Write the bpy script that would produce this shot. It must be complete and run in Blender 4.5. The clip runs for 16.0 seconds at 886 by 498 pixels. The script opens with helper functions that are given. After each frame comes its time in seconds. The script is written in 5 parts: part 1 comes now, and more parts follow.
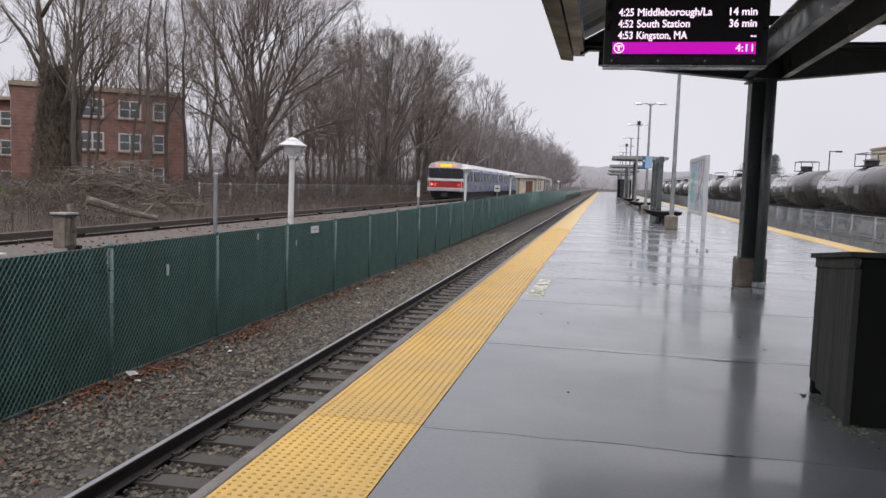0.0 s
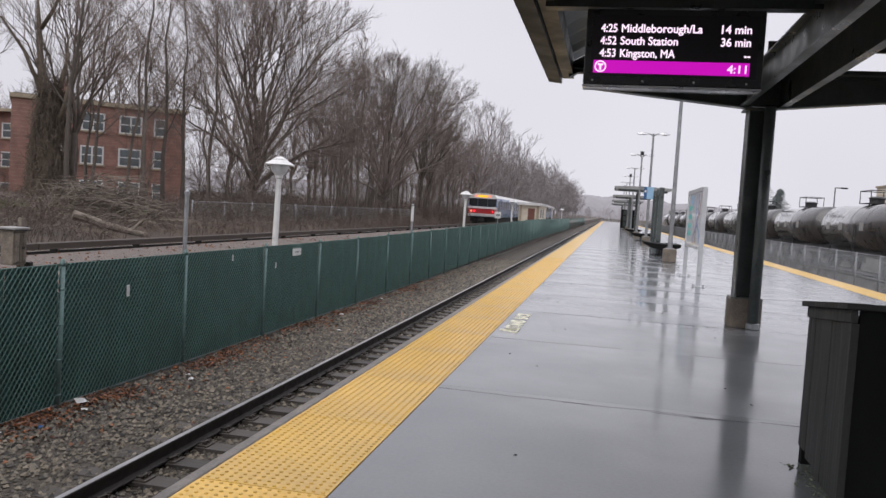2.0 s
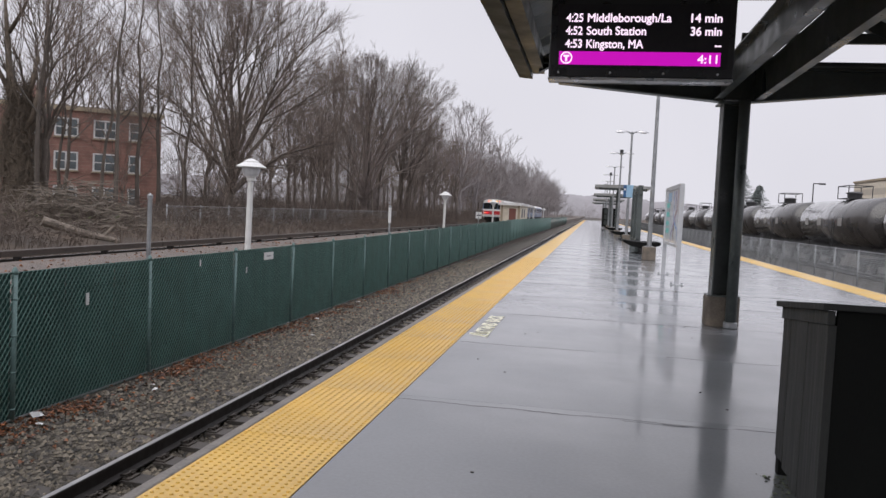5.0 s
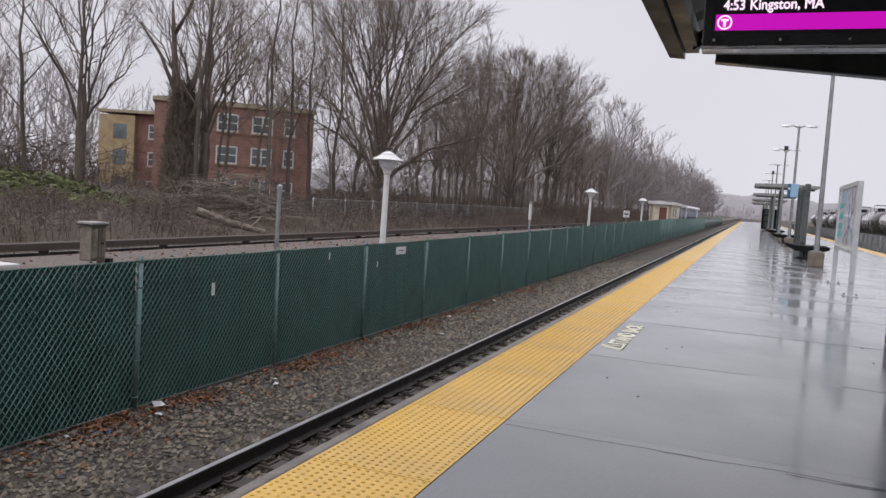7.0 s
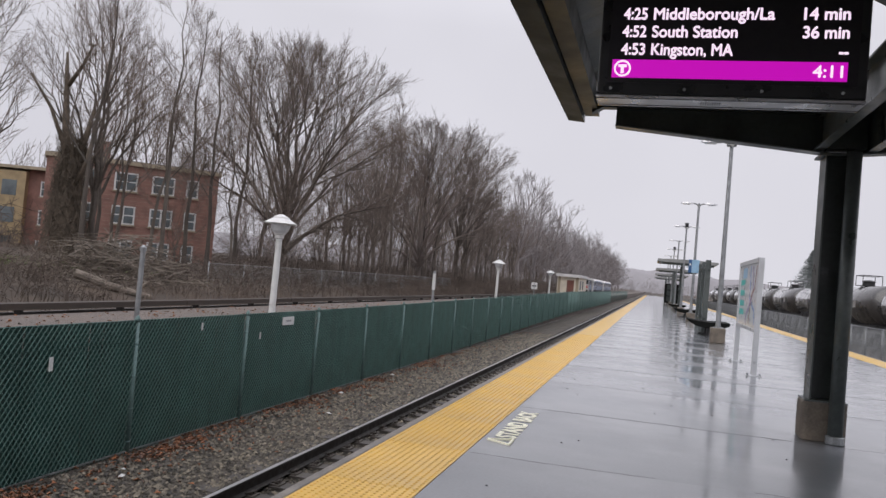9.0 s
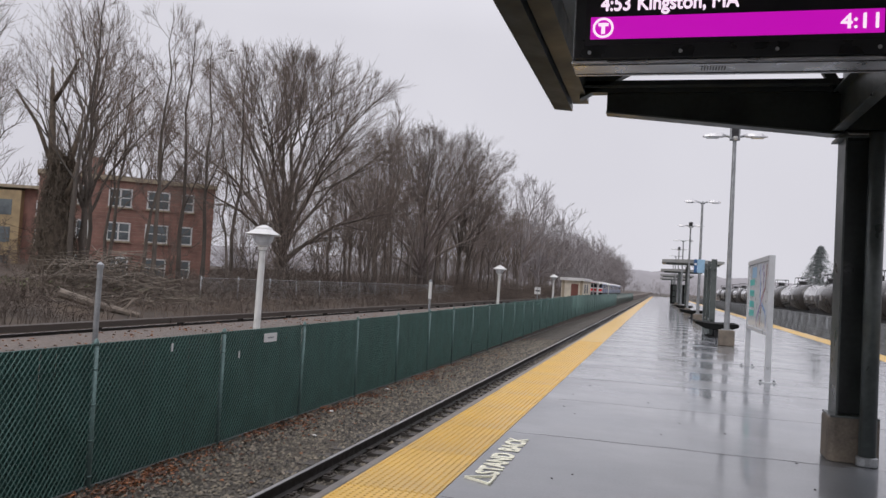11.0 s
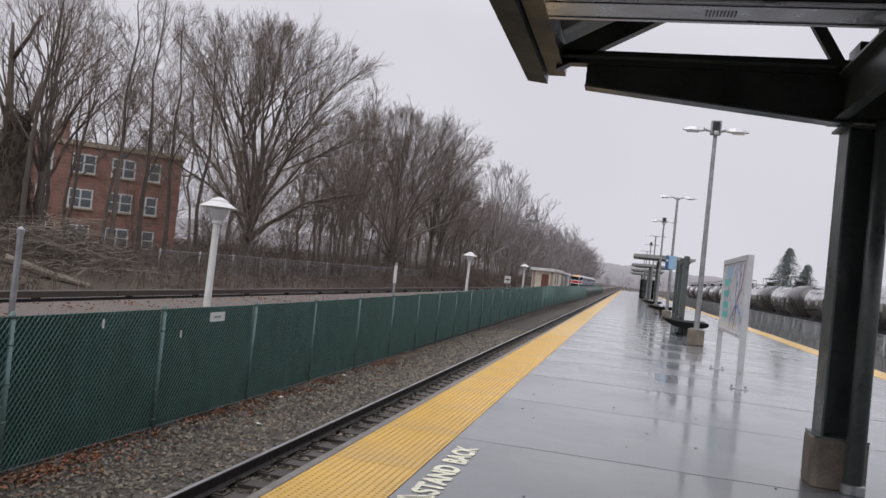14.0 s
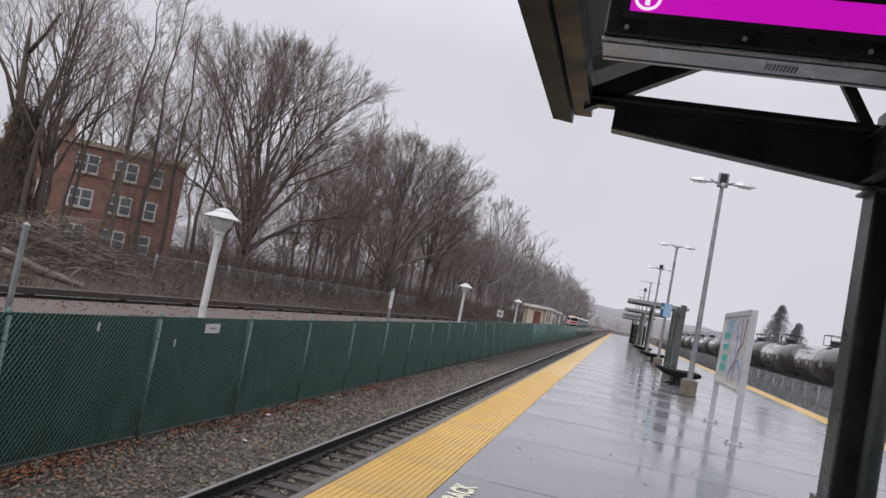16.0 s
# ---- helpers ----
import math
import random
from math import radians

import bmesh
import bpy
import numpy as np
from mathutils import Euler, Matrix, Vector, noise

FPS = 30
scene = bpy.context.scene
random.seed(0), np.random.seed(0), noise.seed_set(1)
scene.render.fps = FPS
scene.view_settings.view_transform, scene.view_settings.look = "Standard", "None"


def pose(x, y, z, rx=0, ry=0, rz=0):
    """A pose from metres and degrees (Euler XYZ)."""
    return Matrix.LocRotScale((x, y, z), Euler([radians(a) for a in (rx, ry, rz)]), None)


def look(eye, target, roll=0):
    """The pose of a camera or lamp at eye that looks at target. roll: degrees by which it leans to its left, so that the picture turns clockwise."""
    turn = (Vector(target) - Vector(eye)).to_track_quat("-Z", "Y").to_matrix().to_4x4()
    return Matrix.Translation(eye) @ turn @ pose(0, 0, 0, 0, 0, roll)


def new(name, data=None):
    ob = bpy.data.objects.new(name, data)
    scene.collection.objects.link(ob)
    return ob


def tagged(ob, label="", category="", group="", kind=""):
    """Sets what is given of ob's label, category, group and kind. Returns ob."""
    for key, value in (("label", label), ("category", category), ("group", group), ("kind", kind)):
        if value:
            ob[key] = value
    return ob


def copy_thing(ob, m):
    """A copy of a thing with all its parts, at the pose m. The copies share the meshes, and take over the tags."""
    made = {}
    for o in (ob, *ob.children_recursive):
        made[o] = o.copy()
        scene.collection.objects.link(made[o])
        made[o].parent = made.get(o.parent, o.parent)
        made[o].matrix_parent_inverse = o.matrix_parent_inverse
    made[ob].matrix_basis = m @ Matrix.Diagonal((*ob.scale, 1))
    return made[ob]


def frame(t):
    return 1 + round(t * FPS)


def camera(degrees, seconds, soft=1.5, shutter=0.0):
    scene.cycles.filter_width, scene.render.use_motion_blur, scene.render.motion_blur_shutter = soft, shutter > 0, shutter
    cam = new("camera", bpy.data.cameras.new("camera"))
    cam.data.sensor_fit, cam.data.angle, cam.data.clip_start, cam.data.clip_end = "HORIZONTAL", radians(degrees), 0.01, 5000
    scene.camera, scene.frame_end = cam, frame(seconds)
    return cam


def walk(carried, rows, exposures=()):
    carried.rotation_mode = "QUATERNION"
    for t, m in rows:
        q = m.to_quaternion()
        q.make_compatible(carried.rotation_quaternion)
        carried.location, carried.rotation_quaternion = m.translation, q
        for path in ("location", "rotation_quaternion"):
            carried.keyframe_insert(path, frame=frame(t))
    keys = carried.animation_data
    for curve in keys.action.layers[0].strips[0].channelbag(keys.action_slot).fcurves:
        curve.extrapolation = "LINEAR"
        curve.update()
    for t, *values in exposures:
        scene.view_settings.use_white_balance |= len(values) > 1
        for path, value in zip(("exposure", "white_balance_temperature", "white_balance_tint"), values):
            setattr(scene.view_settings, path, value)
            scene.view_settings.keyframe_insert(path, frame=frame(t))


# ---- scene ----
cam = camera(58.5, 16.0)
PATH = [
    (0, (1.479, -3.965, 1.273), (1.09, -2.01, 1.105), 1.9),
    (0.5, (1.576, -3.774, 1.275), (1.211, -1.815, 1.11), 1.5),
    (1, (1.681, -3.619, 1.293), (1.298, -1.662, 1.144), 2.3),
    (1.5, (1.668, -3.395, 1.278), (1.276, -1.439, 1.135), 4.1),
    (2, (1.719, -3.234, 1.292), (1.317, -1.278, 1.186), 3.6),
    (2.5, (1.859, -3.118, 1.294), (1.454, -1.161, 1.203), 2.4),
    (3, (1.843, -3.083, 1.293), (1.466, -1.121, 1.212), 1.1),
    (5.5, (1.819, -2.776, 1.287), (1.442, -0.815, 1.18), 3.5),
    (6, (1.783, -2.597, 1.274), (1.275, -0.666, 1.156), 4.6),
    (6.5, (1.837, -2.312, 1.312), (1.099, -0.458, 1.177), 4.8),
    (7, (1.822, -2.038, 1.265), (1.11, -0.174, 1.136), 3.7),
    (7.5, (1.805, -1.8, 1.261), (1.173, 0.098, 1.225), 1.1),
    (8, (1.876, -1.441, 1.298), (1.243, 0.456, 1.295), 2.1),
    (8.5, (1.876, -1.204, 1.237), (1.293, 0.709, 1.249), 4.6),
    (9, (1.829, -0.972, 1.285), (1.312, 0.959, 1.346), 5.0),
    (9.5, (1.874, -0.697, 1.317), (1.353, 1.232, 1.402), 4.6),
    (12, (1.855, 0.264, 1.338), (1.331, 2.193, 1.411), 2.9),
    (12.5, (1.789, 0.401, 1.341), (1.263, 2.329, 1.419), 3.6),
    (13, (1.847, 0.546, 1.334), (1.334, 2.478, 1.404), 4.4),
    (13.5, (1.918, 0.704, 1.354), (1.423, 2.641, 1.412), 5.5),
    (14, (1.834, 0.79, 1.359), (1.373, 2.736, 1.404), 6.0),
    (14.5, (1.72, 0.822, 1.352), (1.265, 2.767, 1.44), 5.4),
    (15, (1.693, 0.834, 1.357), (1.247, 2.78, 1.472), 6.4),
    (15.5, (1.689, 0.856, 1.373), (1.251, 2.803, 1.5), 8.8),
    (16, (1.654, 0.83, 1.352), (1.198, 2.773, 1.471), 10.7),
]
walk(cam, [(t, look(eye, target, roll)) for t, eye, target, roll in PATH], exposures=[(0, 0.1), (5.5, 0.06), (9.0, -0.02), (13.0, -0.08), (16.0, -0.08)])

# ---------------------------------------------------------------- world and sun
SUN_EL, SUN_AZ = radians(42), radians(215)
world = bpy.data.worlds.new("overcast")
scene.world = world
world.use_nodes = True
wn, wl = world.node_tree.nodes, world.node_tree.links
wn.clear()
sky = wn.new("ShaderNodeTexSky")
sky.sky_type, sky.sun_disc = "NISHITA", False
sky.sun_elevation, sky.sun_rotation = SUN_EL, SUN_AZ
sky.air_density, sky.dust_density, sky.ozone_density = 1.0, 6.0, 1.0
dim = wn.new("ShaderNodeMix")
dim.data_type, dim.blend_type = "RGBA", "MIX"
dim.inputs[0].default_value = 0.985
cloud = wn.new("ShaderNodeTexNoise")
cloud.inputs["Scale"].default_value, cloud.inputs["Detail"].default_value = 1.6, 4
ramp = wn.new("ShaderNodeValToRGB")
ramp.color_ramp.elements[0].position, ramp.color_ramp.elements[0].color = 0.3, (6.55, 6.45, 7.1, 1)
ramp.color_ramp.elements[1].position, ramp.color_ramp.elements[1].color = 0.7, (7.75, 7.65, 8.3, 1)
back = wn.new("ShaderNodeBackground")
back.inputs["Strength"].default_value = 0.1
out = wn.new("ShaderNodeOutputWorld")
wl.new(cloud.outputs["Fac"], ramp.inputs[0])
wl.new(sky.outputs[0], dim.inputs[6])
geo_n, sepn, lift, mul = wn.new("ShaderNodeTexCoord"), wn.new("ShaderNodeSeparateXYZ"), wn.new("ShaderNodeMapRange"), wn.new("ShaderNodeVectorMath")
wl.new(geo_n.outputs["Generated"], sepn.inputs[0])
wl.new(sepn.outputs["Z"], lift.inputs["Value"])
lift.inputs["From Min"].default_value, lift.inputs["From Max"].default_value = 0.3, 1.0
lift.inputs["To Min"].default_value, lift.inputs["To Max"].default_value = 1.0, 2.25
mul.operation = "MULTIPLY"
wl.new(ramp.outputs[0], mul.inputs[0])
wl.new(lift.outputs[0], mul.inputs[1])
wl.new(mul.outputs[0], dim.inputs[7])
wl.new(dim.outputs[2], back.inputs[0])
wl.new(back.outputs[0], out.inputs[0])

sun = new("sun", bpy.data.lights.new("sun", "SUN"))
sun.data.energy, sun.data.angle, sun.data.color = 1.0, radians(60), (1.0, 0.97, 0.93)
sun.matrix_basis = look((-22, -34, 40), (0, 0, 0))


# ---------------------------------------------------------------- materials
def mat(name, base, rough=0.6, metal=0.0, vary=0.25, scale=6.0, fine=60.0, bump=0.15, other=None, coat=0.0,
        per_object=0.0, per_island=0.0, rough_vary=0.15, stretch=(1, 1, 1), bump_dist=0.01):
    m = bpy.data.materials.new(name)
    m.use_nodes = True
    n, l = m.node_tree.nodes, m.node_tree.links
    b = n["Principled BSDF"]
    tc, mp = n.new("ShaderNodeTexCoord"), n.new("ShaderNodeMapping")
    mp.inputs["Scale"].default_value = stretch
    l.new(tc.outputs["Object"], mp.inputs[0])
    big, small = n.new("ShaderNodeTexNoise"), n.new("ShaderNodeTexNoise")
    for t, s, d in ((big, scale, 4), (small, fine, 3)):
        t.inputs["Scale"].default_value, t.inputs["Detail"].default_value = s, d
        l.new(mp.outputs[0], t.inputs["Vector"])
    add = n.new("ShaderNodeMath")
    add.operation = "MULTIPLY_ADD"
    l.new(small.outputs["Fac"], add.inputs[0])
    add.inputs[1].default_value = 0.45
    l.new(big.outputs["Fac"], add.inputs[2])
    r = n.new("ShaderNodeValToRGB")
    lo = [c * (1 - vary) for c in base]
    hi = other or [min(1, c * (1 + vary)) for c in base]
    r.color_ramp.elements[0].position, r.color_ramp.elements[0].color = 0.5, (*lo, 1)
    r.color_ramp.elements[1].position, r.color_ramp.elements[1].color = 0.95, (*hi, 1)
    l.new(add.outputs[0], r.inputs[0])
    col = r.outputs[0]
    if per_object or per_island:
        hsv, mr = n.new("ShaderNodeHueSaturation"), n.new("ShaderNodeMapRange")
        src = n.new("ShaderNodeObjectInfo").outputs["Random"] if per_object else n.new("ShaderNodeNewGeometry").outputs["Random Per Island"]
        amount = per_object or per_island
        mr.inputs["To Min"].default_value, mr.inputs["To Max"].default_value = 1 - amount, 1 + amount
        l.new(src, mr.inputs["Value"])
        l.new(mr.outputs[0], hsv.inputs["Value"])
        l.new(col, hsv.inputs["Color"])
        col = hsv.outputs[0]
    l.new(col, b.inputs["Base Color"])
    rr = n.new("ShaderNodeMapRange")
    rr.inputs["From Min"].default_value, rr.inputs["From Max"].default_value = 0.3, 0.7
    rr.inputs["To Min"].default_value, rr.inputs["To Max"].default_value = max(0.02, rough - rough_vary), min(1, rough + rough_vary)
    l.new(big.outputs["Fac"], rr.inputs["Value"])
    l.new(rr.outputs[0], b.inputs["Roughness"])
    b.inputs["Metallic"].default_value = metal
    if coat:
        b.inputs["Coat Weight"].default_value, b.inputs["Coat Roughness"].default_value = coat, 0.06
    if bump:
        bp = n.new("ShaderNodeBump")
        bp.inputs["Strength"].default_value, bp.inputs["Distance"].default_value = bump, bump_dist
        l.new(add.outputs[0], bp.inputs["Height"])
        l.new(bp.outputs[0], b.inputs["Normal"])
    return m


def glow(name, colour, strength):
    m = bpy.data.materials.new(name)
    m.use_nodes = True
    b = m.node_tree.nodes["Principled BSDF"]
    b.inputs["Base Color"].default_value = (*[c * 0.3 for c in colour], 1)
    b.inputs["Emission Color"].default_value = (*colour, 1)
    b.inputs["Emission Strength"].default_value = strength
    return m


def wet_concrete():
    """Broomed grey concrete under a broken film of rain water."""
    m = mat("wet_concrete", (0.118, 0.128, 0.141), 0.42, vary=0.22, scale=0.7, fine=45, bump=0.06, per_object=0.04)
    n, l = m.node_tree.nodes, m.node_tree.links
    b = n["Principled BSDF"]
    tc, film, rr = n.new("ShaderNodeTexCoord"), n.new("ShaderNodeTexNoise"), n.new("ShaderNodeMapRange")
    film.inputs["Scale"].default_value, film.inputs["Detail"].default_value, film.inputs["Roughness"].default_value = 0.55, 6, 0.6
    l.new(tc.outputs["Object"], film.inputs["Vector"])
    rr.inputs["From Min"].default_value, rr.inputs["From Max"].default_value = 0.4, 0.68
    rr.inputs["To Min"].default_value, rr.inputs["To Max"].default_value = 0.05, 0.3
    l.new(film.outputs["Fac"], rr.inputs["Value"])
    b.inputs["Coat Weight"].default_value = 1.0
    b.inputs["Coat IOR"].default_value = 1.38
    l.new(rr.outputs[0], b.inputs["Coat Roughness"])
    rip, bp = n.new("ShaderNodeTexNoise"), n.new("ShaderNodeBump")
    rip.inputs["Scale"].default_value, rip.inputs["Detail"].default_value = 3.0, 2
    l.new(tc.outputs["Object"], rip.inputs["Vector"])
    bp.inputs["Strength"].default_value, bp.inputs["Distance"].default_value = 0.12, 0.012
    l.new(rip.outputs["Fac"], bp.inputs["Height"])
    # grains of the surface that stand out of the water
    grit, bp2 = n.new("ShaderNodeTexNoise"), n.new("ShaderNodeBump")
    grit.inputs["Scale"].default_value, grit.inputs["Detail"].default_value = 38.0, 3
    l.new(tc.outputs["Object"], grit.inputs["Vector"])
    bp2.inputs["Strength"].default_value, bp2.inputs["Distance"].default_value = 0.07, 0.004
    l.new(grit.outputs["Fac"], bp2.inputs["Height"])
    l.new(bp.outputs[0], bp2.inputs["Normal"])
    l.new(bp2.outputs[0], b.inputs["Coat Normal"])
    return m


def gravel(name, a, c, size=22.0, relief=0.8):
    """Crushed stone: every cell its own grey, edges sunk."""
    m = mat(name, a, 0.75, vary=0.55, scale=0.9, fine=12, bump=0)
    n, l = m.node_tree.nodes, m.node_tree.links
    b = n["Principled BSDF"]
    old = b.inputs["Base Color"].links[0].from_socket
    tc, vo, mx, bp = n.new("ShaderNodeTexCoord"), n.new("ShaderNodeTexVoronoi"), n.new("ShaderNodeMix"), n.new("ShaderNodeBump")
    vo.inputs["Scale"].default_value = size
    l.new(tc.outputs["Object"], vo.inputs["Vector"])
    sep, rp = n.new("ShaderNodeSeparateColor"), n.new("ShaderNodeValToRGB")
    l.new(vo.outputs["Color"], sep.inputs[0])
    e = rp.color_ramp.elements
    e[0].position, e[0].color = 0.0, (*[v * 0.35 for v in c], 1)
    e[1].position, e[1].color = 1.0, (*[v * 1.5 for v in c], 1)
    l.new(sep.outputs[0], rp.inputs[0])
    mx.data_type = "RGBA"
    mx.inputs[0].default_value = 0.65
    l.new(old, mx.inputs[6])
    l.new(rp.outputs[0], mx.inputs[7])
    l.new(mx.outputs[2], b.inputs["Base Color"])
    bp.inputs["Strength"].default_value, bp.inputs["Distance"].default_value = relief, 0.03
    bp.invert = True
    l.new(vo.outputs["Distance"], bp.inputs["Height"])
    l.new(bp.outputs[0], b.inputs["Normal"])
    return m


